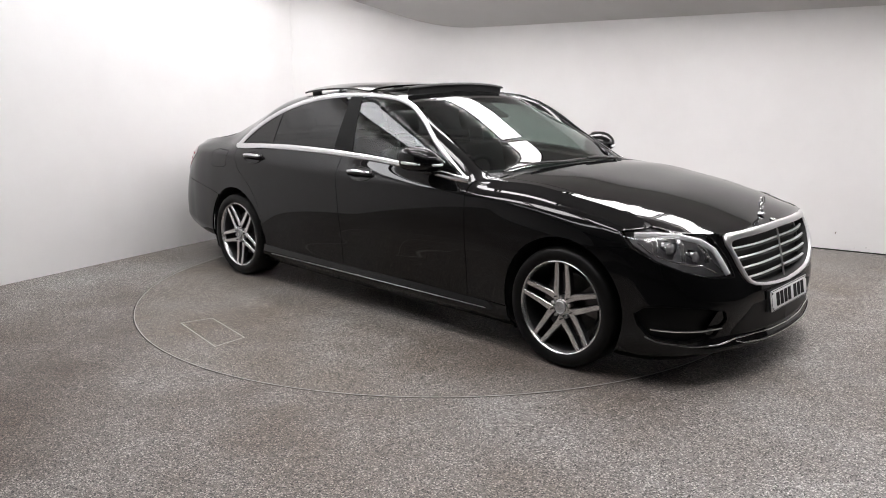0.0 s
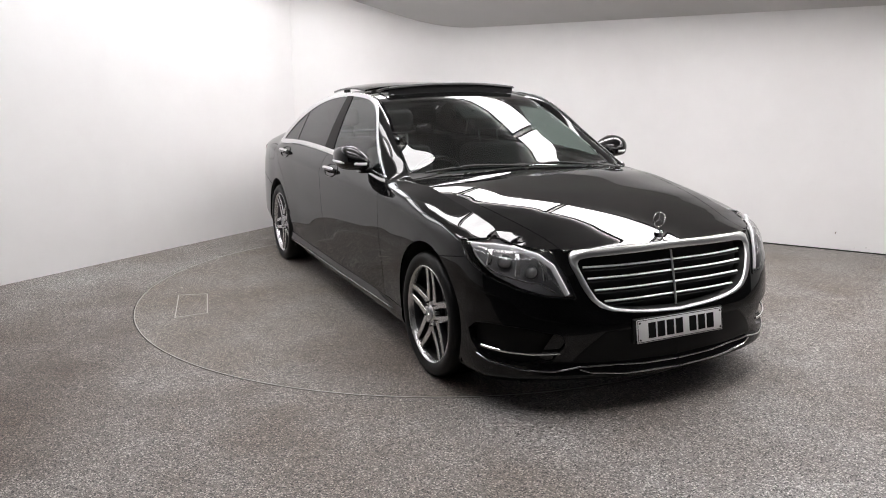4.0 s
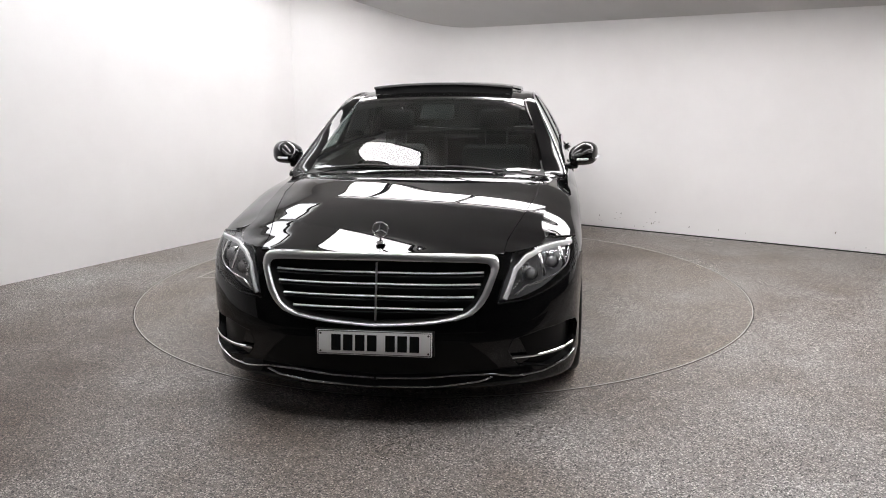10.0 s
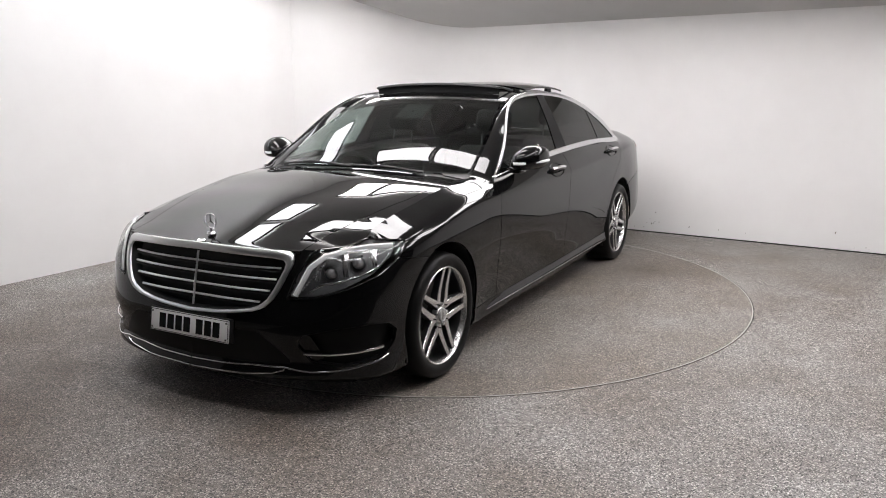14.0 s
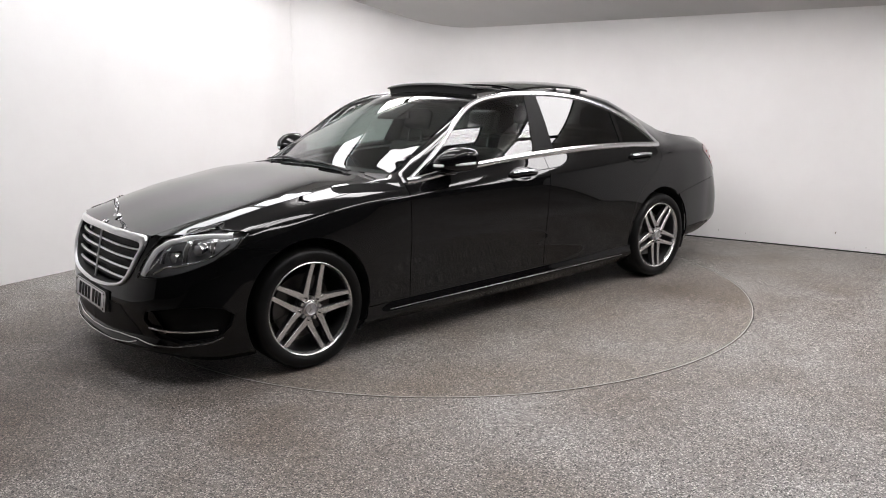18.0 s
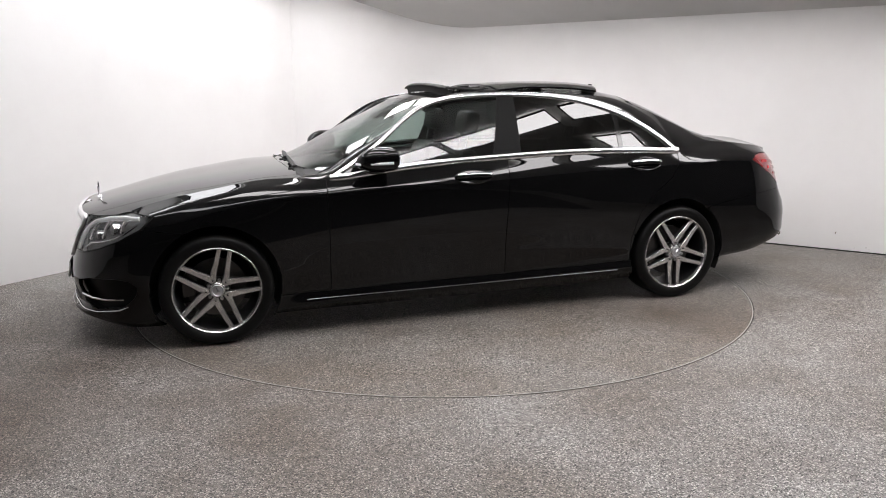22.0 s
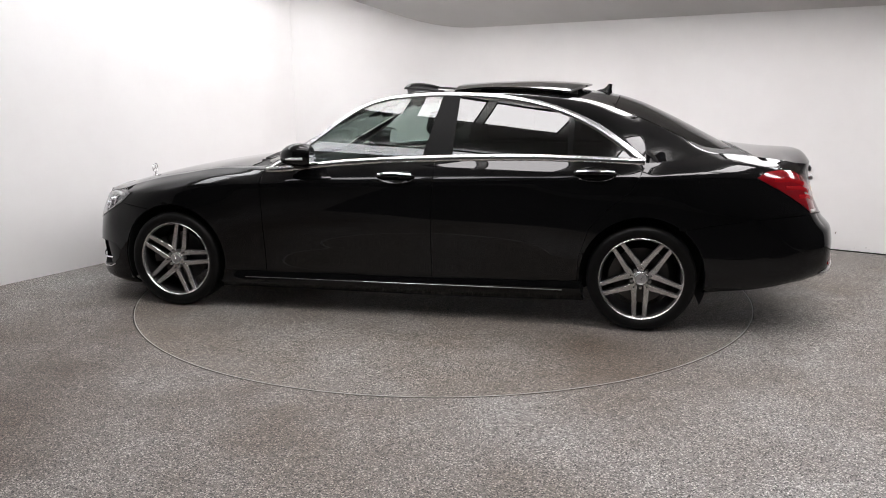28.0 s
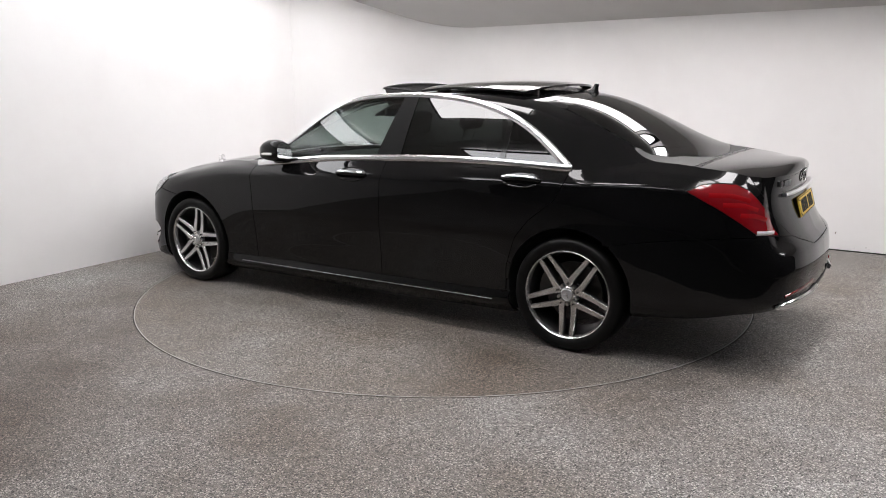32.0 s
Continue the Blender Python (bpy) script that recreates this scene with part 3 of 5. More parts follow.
def skin(name, verts, faces, mat, parent, thick=0.0, label="", soft=None):
    """A sheet as a panel with a turned-in rim."""
    bm = bmesh.new()
    bv = [bm.verts.new(v) for v in verts]
    for f in faces:
        try:
            bm.faces.new([bv[k] for k in f])
        except ValueError:
            pass
    bmesh.ops.remove_doubles(bm, verts=bm.verts, dist=1e-5)
    bmesh.ops.dissolve_degenerate(bm, dist=1e-5, edges=bm.edges)
    if soft:
        vs = [v for v in bm.verts if soft(v.co) and not v.is_boundary]
        for _ in range(5):
            bmesh.ops.smooth_vert(bm, verts=vs, factor=0.5, use_axis_x=True, use_axis_y=True, use_axis_z=True)
    bmesh.ops.recalc_face_normals(bm, faces=bm.faces)
    bm.normal_update()
    if bm.faces:
        c = Vector((0, 0, 0.5))
        s = sum(f.normal.dot(f.calc_center_median() - c) * f.calc_area() for f in bm.faces)
        if s < 0:
            bmesh.ops.reverse_faces(bm, faces=bm.faces)
            bm.normal_update()
    if thick:
        rim = [e for e in bm.edges if len(e.link_faces) == 1]
        normals = {v: v.normal.copy() for e in rim for v in e.verts}
        r = bmesh.ops.extrude_edge_only(bm, edges=rim)
        for v in [g for g in r["geom"] if isinstance(g, bmesh.types.BMVert)]:
            o = min(v.link_edges, key=lambda e: (e.other_vert(v) not in normals, 0)).other_vert(v)
            v.co -= normals.get(o, Vector()) * thick
    me = bpy.data.meshes.new(name)
    bm.to_mesh(me)
    bm.free()
    me.shade_smooth()
    me.set_sharp_from_angle(angle=radians(40))
    me.materials.append(mat)
    ob = new(name, me)
    ob.parent = parent
    if parent is car:
        ob.location = AXIS_SHIFT
    if label:
        tagged(ob, label)
    return ob


def on_car(ob):
    ob.location = AXIS_SHIFT
    return ob


HUB_F, HUB_R, HUB_Z, TYRE_R = 1.583, -1.583, 0.334, 0.334
ARCH = 0.378
# outlines on the flank are given as (run, height)
X = at_x


def disc(x, r, n=40):
    """The wheel arch's circle, carried onto the run along the outline."""
    return [(X(x + r * math.cos(2 * math.pi * i / n)), HUB_Z + 0.012 + r * math.sin(2 * math.pi * i / n)) for i in range(n)]


ARCH_F, ARCH_R = disc(HUB_F, ARCH), disc(HUB_R, ARCH)
HEAD = [(1.2, .792), (1.055, .806), (.86, .80), (.70, .779), (.66, .756), (.592, .662), (.55, .563), (.70, .572), (.85, .606), (1.0, .656), (1.13, .722)]
TAIL = [(5.33, .968), (5.40, 1.003), (5.475, 1.011), (5.57, 1.006), (5.68, .968), (5.80, .865), (5.915, .745), (5.90, .735), (5.70, .755), (5.572, .832), (5.459, .90)]
GRILLE = [(-.2, 1.2), (.585, 1.2), (.578, .76), (.569, .716), (.55, .68), (.514, .61), (.479, .562), (.435, .526), (.375, .504), (.28, .488), (.15, .476), (-.2, .467)]
INTAKE = [(1.09, .385), (1.04, .425), (.95, .435), (.77, .428), (.62, .40), (.60, .35), (.66, .272), (.82, .243), (1.0, .268), (1.07, .33)]
BUMPER_F = [(-.2, 0), (-.2, 1.2), (.62, 1.2), (.66, .756), (.592, .662), (.55, .563), (.70, .572), (.85, .606), (1.0, .656), (1.13, .722), (1.36, .685), (1.5, .66), (1.5, 0)]
TRUNK = [(5.70, 1.3), (5.70, 1.036), (5.735, .982), (5.80, .923), (6.063, .721), (6.308, .65), (7.3, .648), (7.3, 1.3)]
BUMPER_R = [(4.7, .60), (4.923, .645), (5.072, .678), (5.305, .714), (5.55, .738), (5.716, .745), (5.92, .731), (6.063, .718), (6.308, .647), (7.3, .645), (7.3, 0), (4.7, 0)]
ROCKER = [(X(1.25), 0), (X(1.25), .272), (X(.0), .283), (X(-.9), .296), (X(-1.3), .31), (X(-1.3), 0)]
DOOR_F = [(X(.905), .272), (X(.908), .75), (X(.913), .88), (X(.885), 1.3), (X(-.30), 1.3), (X(-.272), .903), (X(-.257), .6), (X(-.255), .286)]
DOOR_R = [(X(-.255), .286), (X(-.257), .6), (X(-.272), .903), (X(-.30), 1.3), (X(-1.585), 1.3), (X(-1.564), 1.014), (X(-1.555), .98), (X(-1.50), .875), (X(-1.342), .75), (X(-1.256), .64), (X(-1.2), .47), (X(-1.19), .306)]
FLAP = [(4.80, 1.01), (4.96, 1.015), (5.02, 1.0), (5.03, .89), (5.0, .872), (4.83, .88), (4.79, .90), (4.78, .99)]
HOOD = [(2.6, -.6), (2.33, -.56), (2.138, -.572), (1.843, -.64), (1.505, -.70), (1.2, -.715), (1.06, -.712), (1.05, -.60), (1.085, -.4), (1.1, 0)]
HOOD = HOOD + [(x, -y) for x, y in HOOD[-2::-1]]
SCREEN_LINE = [(1.04, 0), (1.04, .3), (1.015, .5), (.965, .64), (.905, .722), (.72, .70), (.55, .67), (.40, .64), (.25, .607), (.135, .585), (.18, .4), (.205, .2), (.21, 0)]
SCREEN_LINE = SCREEN_LINE + [(x, -y) for x, y in SCREEN_LINE[-2:0:-1]]
OPENING = [(.03, -.43), (.06, 0), (.03, .43), (0, .455), (-.38, .455), (-.42, .43), (-.42, -.43), (-.38, -.455), (0, -.455)]
REAR_GLASS = [(-1.43, 0), (-1.42, .3), (-1.39, .563), (-1.48, .571), (-1.64, .588), (-1.81, .617), (-1.95, .648), (-2.05, .622), (-2.13, .45), (-2.18, .2), (-2.19, 0)]
REAR_GLASS = REAR_GLASS + [(x, -y) for x, y in REAR_GLASS[-2:0:-1]]

US = list(np.concatenate([np.linspace(0, 1.5, 90), np.linspace(1.5, 4.9, 150)[1:], np.linspace(4.9, S_END, 84)[1:]]))


def flank_rows(s):
    return column(s)[0]


def flank(keep, edges, sign, gap=0.0022, out=0.0):
    """A part of the flank, by a test in (run, height); the grid follows the body's lower and upper edges."""
    vs = list(np.linspace(0, 1, 62))

    def height(u, v):
        z = flank_rows(u)
        return z[0] + (z[-1] - z[0]) * v

    nv = len(vs)
    grid = {}
    faces = []
    for i in range(len(US) - 1):
        for j in range(nv - 1):
            u = (US[i] + US[i + 1]) / 2
            if keep((u, height(u, (vs[j] + vs[j + 1]) / 2))):
                faces.append((i * nv + j, (i + 1) * nv + j, (i + 1) * nv + j + 1, i * nv + j + 1))
    count, mean = {}, {}
    for f in faces:
        cu = sum(US[k // nv] for k in f) / 4
        cz = sum(height(US[k // nv], vs[k % nv]) for k in f) / 4
        for k in f:
            count[k] = count.get(k, 0) + 1
            m = mean.get(k, (0, 0))
            mean[k] = (m[0] + cu, m[1] + cz)
    index, verts = {}, []
    for k in sorted(count):
        i, j = k // nv, k % nv
        u, z = US[i], height(US[i], vs[j])
        if count[k] < 4:
            best, at = 9e9, None
            for poly in edges:
                d, q = nearest((u, z), poly)
                if d < best:
                    best, at = d, q
            if at is not None and best < 0.027:
                cu, cz = mean[k][0] / count[k], mean[k][1] / count[k]
                dx, dy = cu - at[0], cz - at[1]
                l = max(math.hypot(dx, dy), 1e-6)
                u, z = at[0] + dx / l * gap, at[1] + dy / l * gap
                u = min(max(u, 0.0), S_END)
        index[k] = len(verts)
        verts.append(side(u, z, out, sign))
    return verts, [tuple(index[k] for k in f) for f in faces]


def join(*sheets):
    verts, faces = [], []
    for v, f in sheets:
        n = len(verts)
        verts += v
        faces += [tuple(k + n for k in g) for g in f]
    return verts, faces


XS_TOP = list(np.concatenate([np.linspace(2.372, 2.0, 34), np.linspace(2.0, 1.1, 40)[1:], np.linspace(1.1, .0, 64)[1:], np.linspace(.0, -1.35, 60)[1:], np.linspace(-1.35, -2.25, 52)[1:], np.linspace(-2.25, -2.646, 36)[1:]]))


def lid(keep, edges, gap=0.0022, out=0.0, xs=None, half=28):
    """A part of the upper surface, by a test in (x, y)."""
    xs = xs or XS_TOP
    qs = [k / half for k in range(-half, half + 1)]
    nq = len(qs)
    wid = [rail(x)[0] for x in xs]
    faces = []
    for i in range(len(xs) - 1):
        for j in range(nq - 1):
            x = (xs[i] + xs[i + 1]) / 2
            y = (qs[j] + qs[j + 1]) / 2 * (wid[i] + wid[i + 1]) / 2
            if keep((x, y)):
                faces.append((i * nq + j, (i + 1) * nq + j, (i + 1) * nq + j + 1, i * nq + j + 1))
    count, mean = {}, {}
    for f in faces:
        cx = sum(xs[k // nq] for k in f) / 4
        cy = sum(wid[k // nq] * qs[k % nq] for k in f) / 4
        for k in f:
            count[k] = count.get(k, 0) + 1
            m = mean.get(k, (0, 0))
            mean[k] = (m[0] + cx, m[1] + cy)
    index, verts = {}, []
    for k in sorted(count):
        i, j = k // nq, k % nq
        x, y = xs[i], wid[i] * qs[j]
        if count[k] < 4:
            best, at = 9e9, None
            for poly in edges:
                d, q = nearest((x, y), poly)
                if d < best:
                    best, at = d, q
            if at is not None and best < 0.03:
                cx, cy = mean[k][0] / count[k], mean[k][1] / count[k]
                dx, dy = cx - at[0], cy - at[1]
                l = max(math.hypot(dx, dy), 1e-6)
                x, y = at[0] + dx / l * gap, at[1] + dy / l * gap
        index[k] = len(verts)
        verts.append(top(x, y, out))
    return verts, [tuple(index[k] for k in f) for f in faces]


def cabin(keep, edges, sign, w0, w1, gap=0.0, out=0.0, x0=1.16, x1=-2.03, nw=12):
    """A part of the cabin's side, by a test in (x, w)."""
    us = list(np.linspace(x0, x1, max(8, int(abs(x1 - x0) / 0.02))))
    if x1 < -1.9:
        tail = [side(u, 9).x for u in US]
        us = [x for x in us if x > -1.575] + [x for x in tail if -2.03 < x < -1.58]
    return sheet(us, list(np.linspace(w0, w1, nw)), keep, edges, lambda x, w: green(x, w, out, sign), gap, 0.03)


def yes(c):
    return True


SIDES = ((1, "left"), (-1, "right"))

# dark structure behind the panels
for sg, _ in SIDES:
    v, f = flank(lambda c: not inside(c, ARCH_F) and not inside(c, ARCH_R) and not inside(c, HEAD) and not inside(c, GRILLE) and not inside(c, INTAKE), [ARCH_F, ARCH_R], sg, 0.0, -0.014)
    skin("inner_structure", v, f, BLACK, car)
for test in (lambda c: c[0] > 1.03, lambda c: c[0] < -2.16):
    v, f = lid(test, [], out=-0.014)
    skin("inner_structure", v, f, BLACK, car)
# floor pan
ring = [side(s, 0) for s in np.linspace(0, S_END, 90)]
ring = [Vector((p.x * 0.985, p.y * 0.97 - (0.32 if abs(abs(p.x) - 1.583) < 0.4 else 0), 0)) for p in ring]
ring = [p for p in ring if -1.86 < p.x < 2.2]
loop = [(p.x, p.y, 0.17) for p in ring] + [(p.x, -p.y, 0.17) for p in ring[::-1]]
bm = bmesh.new()
bf = bm.faces.new([bm.verts.new(p) for p in loop])
r = bmesh.ops.extrude_face_region(bm, geom=[bf])
for g in r["geom"]:
    if isinstance(g, bmesh.types.BMVert):
        g.co.z += 0.12
on_car(part("floor_pan", bm, BLACK, car, smooth=False))

# painted panels
for sg, _ in SIDES:
    v, f = flank(lambda c: inside(c, BUMPER_F) and not inside(c, GRILLE) and not inside(c, INTAKE) and not inside(c, HEAD) and not inside(c, ARCH_F), [BUMPER_F, GRILLE, INTAKE, HEAD, ARCH_F], sg)
    if sg == 1:
        keep_bumper = (v, f)
    else:
        skin("front_bumper", *join(keep_bumper, (v, f)), PAINT, car, 0.012)
for sg, _ in SIDES:
    fl = flank(lambda c: c[0] > .6 and c[0] < X(.89) and not any(inside(c, q) for q in (BUMPER_F, HEAD, ARCH_F, DOOR_F, ROCKER)), [BUMPER_F, HEAD, ARCH_F, DOOR_F, ROCKER], sg)
    tp = lid(lambda c: c[0] > 1.05 and c[0] < 2.33 and c[1] * sg > 0 and not inside(c, HOOD), [HOOD])
    skin("fender", *join(fl, tp), PAINT, car, 0.012)
    skin("front_door", *flank(lambda c: inside(c, DOOR_F) and not inside(c, ROCKER), [DOOR_F, ROCKER], sg), PAINT, car, 0.012)
    skin("rear_door", *flank(lambda c: inside(c, DOOR_R) and not inside(c, ROCKER) and not inside(c, ARCH_R), [DOOR_R, ROCKER, ARCH_R], sg), PAINT, car, 0.012)
    skin("rocker_panel", *flank(lambda c: inside(c, ROCKER) and not inside(c, ARCH_F) and not inside(c, ARCH_R), [ROCKER, ARCH_F, ARCH_R], sg), PAINT, car, 0.012)
    extra = [FLAP] if sg < 0 else []
    fl = flank(lambda c: c[0] > X(-.9) and not any(inside(c, q) for q in [ROCKER, ARCH_R, DOOR_R, TAIL, TRUNK, BUMPER_R] + extra), [ROCKER, ARCH_R, DOOR_R, TAIL, TRUNK, BUMPER_R] + extra, sg)
    rails = cabin(yes, [], sg, 1.0, 2.0, nw=9)
    skin("side_frame", *join(fl, rails), PAINT, car, 0.0, soft=lambda q: q.x < -1.6 and -.04 < q.z - belt_z(q.x) < .05)
    if extra:
        skin("fuel_flap", *flank(lambda c: inside(c, FLAP), [FLAP], sg), PAINT, car, 0.006)
for sg, _ in SIDES:
    rb = flank(lambda c: inside(c, BUMPER_R) and not inside(c, ARCH_R) and c[0] > X(-1.6), [BUMPER_R, ARCH_R], sg)
    tr = flank(lambda c: inside(c, TRUNK) and not inside(c, BUMPER_R), [TRUNK, BUMPER_R], sg)
    if sg == 1:
        keep_rear = (rb, tr)
    else:
        skin("rear_bumper", *join(keep_rear[0], rb), PAINT, car, 0.012)
        deck = lid(lambda c: c[0] < -2.2, [], 0.0)
        skin("boot_lid", *join(keep_rear[1], tr, deck), PAINT, car, 0.0)
skin("bonnet", *lid(lambda c: inside(c, HOOD), [HOOD]), PAINT, car, 0.012)
skin("scuttle_panel", *lid(lambda c: .88 < c[0] < 1.16 and not inside(c, HOOD) and not inside(c, SCREEN_LINE), [], out=-0.006), BLACK, car)
skin("windscreen", *lid(lambda c: inside(c, SCREEN_LINE), [SCREEN_LINE], out=0.001), SCREEN, car)
skin("roof", *lid(lambda c: -1.5 < c[0] < .25 and not inside(c, SCREEN_LINE) and not inside(c, OPENING) and not inside(c, REAR_GLASS), [SCREEN_LINE, OPENING, REAR_GLASS]), PIANO, car, 0.02)
for sg, _ in SIDES:
    skin("screen_frame", *lid(lambda c: .13 < c[0] < 1.02 and not inside(c, SCREEN_LINE) and sg * c[1] > .5, [SCREEN_LINE]), BLACK, car, 0.01)
skin("rear_window", *lid(lambda c: inside(c, REAR_GLASS), [REAR_GLASS], out=0.001), TINT, car)
skin("rear_window_frame", *lid(lambda c: -2.24 < c[0] < -1.37 and not inside(c, REAR_GLASS) and (c[0] < -1.5 or abs(c[1]) > .5), [REAR_GLASS]), BLACK, car, 0.008)

# side glass
for sg, _ in SIDES:
    skin("front_door_glass", *cabin(lambda c: -.185 - .11 * c[1] < c[0] < .875, [], sg, 0.0, 1.0, x0=.875, x1=-.30), CLEAR, car)
    skin("rear_door_glass", *cabin(yes, [], sg, 0.0, 1.0, x0=-.36, x1=-1.13), TINT, car)
    skin("quarter_glass", *cabin(yes, [], sg, 0.0, 1.0, x0=-1.13, x1=-1.572), TINT, car)
    us = np.linspace(0, 1, 14)
    v, f = sheet([0, 1 / 3, 2 / 3, 1], list(us), yes, [], lambda a, w: green((-.185 - .11 * w) * (1 - a) + (-.385 - .02 * w) * a, w, 0.004, sg))
    skin("door_pillar_trim", v, f, PILLAR, car, 0.008)
    v, f = sheet([0, 1], list(us), yes, [], lambda a, w: green(-1.112 * (1 - a) - 1.148 * a, w, 0.003, sg))
    skin("quarter_glass_bar", v, f, PIANO, car, 0.006)
    line = [green(x, 1.0, 0.003, sg) for x in np.linspace(.868, -1.565, 90)]
    skin("window_trim", *tube(line, [.006 + .004 * (i / 89) ** 3 for i in range(90)], 8, flat=2.5, up=(0, sg * .9, .43)), TRIM, car)
    line = [green(x, 0.0, 0.005, sg) + Vector((0, 0, 0.008)) for x in np.linspace(.885, -1.575, 90)]
    skin("waist_trim", *tube(line, .0075, 8, flat=2.6, up=(0, sg, .2)), TRIM, car)
    # silver strip drawn in place of the highlight along the sill's paint crease
    line = [side(X(x), z, 0.004, sg) for x, z in zip(np.linspace(1.06, -1.1, 40), np.linspace(.232, .246, 40))]
    skin("sill_glint", *tube(line, 0.0014, 6, flat=1.3, up=(0, sg, 0)), SATIN, car)


# wheels
def lathe(profile, seg=64, closed=True):
    """A ring turned about the y axis from (radius, y) points."""
    verts, faces = [], []
    n = len(profile)
    for i in range(seg):
        a = 2 * math.pi * i / seg
        verts += [(r * math.cos(a), y, r * math.sin(a)) for r, y in profile]
    for i in range(seg):
        j = (i + 1) % seg
        for k in range(n if closed else n - 1):
            l = (k + 1) % n
            faces.append((i * n + k, j * n + k, j * n + l, i * n + l))
    return verts, faces


def wheel(x, y, spin, sg):
    w = new("wheel")
    w.parent = car
    w.matrix_basis = Matrix.Translation(Vector(AXIS_SHIFT) + Vector((x, y, HUB_Z))) @ (Matrix.Rotation(math.pi, 4, "Z") if sg < 0 else Matrix.Identity(4))
    r = TYRE_R
    tyre = [(.256, .0), (.265, .012), (.29, .020), (.31, .018), (.322, .010), (.330, -.006), (.3335, -.03), (.334, -.06), (.334, -.18), (.331, -.215), (.318, -.235), (.29, -.24), (.262, -.235), (.25, -.2), (.25, -.03)]
    v, f = lathe(tyre, 96)
    skin("tyre", v, f, RUBBER, w)
    lip = [(.260, .0), (.260, .008), (.256, .011), (.251, .008), (.247, -.002), (.243, -.018), (.248, -.02), (.256, -.01)]
    v, f = lathe(lip, 96)
    skin("rim_lip", v, f, ALLOY, w)
    barrel = [(.245, -.016), (.238, -.035), (.235, -.10), (.228, -.2), (.24, -.232), (.262, -.232), (.262, -.22), (.255, -.1), (.256, -.02)]
    v, f = lathe(barrel, 64)
    skin("rim_barrel", v, f, BARREL, w)
    bm = bmesh.new()
    cyl(bm, (0, -.13, 0), (0, -.105, 0), .175, seg=48)
    part("brake_disc", bm, STEEL, w)
    bm = bmesh.new()
    for a in range(-24, 25, 4):
        t = radians(a + (15 if sg > 0 else 165))
        box(bm, (-.03, -.15, -.012), (.045, -.06, .012), .004, 1, Matrix.Rotation(-t, 4, "Y") @ Matrix.Translation((.155, 0, 0)))
    part("brake_caliper", bm, STEEL, w)
    for k in range(5):
        a = radians(spin + 72 * k)
        bm = bmesh.new()
        for off in (-1, 1):
            # each arm of the twin spoke, from the hub out to the rim
            secs = []
            for t in np.linspace(0, 1, 9):
                rad = .042 + (.248 - .042) * t
                lat = off * float(np.interp(rad, (.042, .065, .085, .12, .25), (.029, .0355, .0385, .0365, .0305)))
                half = float(np.interp(rad, (.042, .065, .085, .12, .25), (.013, .0175, .018, .0155, .0125)))
                yy = -.012 + .012 * (1 - (1 - t) ** 2) * .9 - .008 * math.sin(math.pi * t)
                dep = .045 - .014 * t
                secs.append([(rad, lat - half, yy - dep), (rad, lat - half, yy - .003), (rad, lat - half * .86, yy), (rad, lat + half * .86, yy), (rad, lat + half, yy - .003), (rad, lat + half, yy - dep)])
            rows = [[bm.verts.new((math.cos(a) * p[0] - math.sin(a) * p[1], p[2], math.sin(a) * p[0] + math.cos(a) * p[1])) for p in s] for s in secs]
            for i in range(len(rows) - 1):
                for q in range(6):
                    fc = bm.faces.new((rows[i][q], rows[i][(q + 1) % 6], rows[i + 1][(q + 1) % 6], rows[i + 1][q]))
                    fc.material_index = 0 if q in (1, 2, 3) else 1
            bm.faces.new(rows[0]).material_index = 1
            bm.faces.new(rows[-1]).material_index = 1
        arm = part("spoke", bm, ALLOY, w, "machined twin spoke with dark painted sides", sharp=20)
        arm.data.materials.append(ALLOYSIDE)
        b = a
        bm = bmesh.new()
        c = Vector((math.cos(b) * .058, -.032, math.sin(b) * .058))
        cyl(bm, c, c + Vector((0, .026, 0)), .0115, .0095, 8)
        part("wheel_bolt", bm, SATIN, w)
    prof = [(.0, -.05), (.046, -.05), (.05, -.03), (.048, -.014), (.043, -.008), (.036, -.006), (.0, -.006)]
    v, f = lathe(prof, 40, False)
    skin("wheel_hub", v, f, ALLOY, w)
    prof = [(.0, -.06), (.075, -.06), (.078, -.05), (.075, -.04), (.0, -.04)]
    v, f = lathe(prof, 32, False)
    skin("hub_flange", v, f, DARKALLOY, w)
    prof = [(.0, -.01), (.0355, -.01), (.0355, .001), (.032, .004), (.0285, .001), (.0, .002)]
    v, f = lathe(prof, 40, False)
    skin("hub_cap", v, f, LAMPGREY, w)
    bm = bmesh.new()
    for t in (90, 210, 330):
        d = Vector((math.cos(radians(t + spin)), 0, math.sin(radians(t + spin))))
        cyl(bm, Vector((0, .003, 0)), d * .026 + Vector((0, .003, 0)), .004, .001, 6)
    part("hub_emblem", bm, CHROME, w)
    for k in range(5):
        a = radians(spin + 36 + 72 * k)
        bm = bmesh.new()
        c = Vector((math.cos(a) * .066, -.012, math.sin(a) * .066))
        cyl(bm, c, c + Vector((0, .0105, 0)), .004, seg=8)
        part("spoke_dimple", bm, INK, w)


wheel(HUB_F, .918, 103, 1)
wheel(HUB_R, .925, 270, 1)
wheel(HUB_F, -.918, 90, -1)
wheel(HUB_R, -.925, 275, -1)
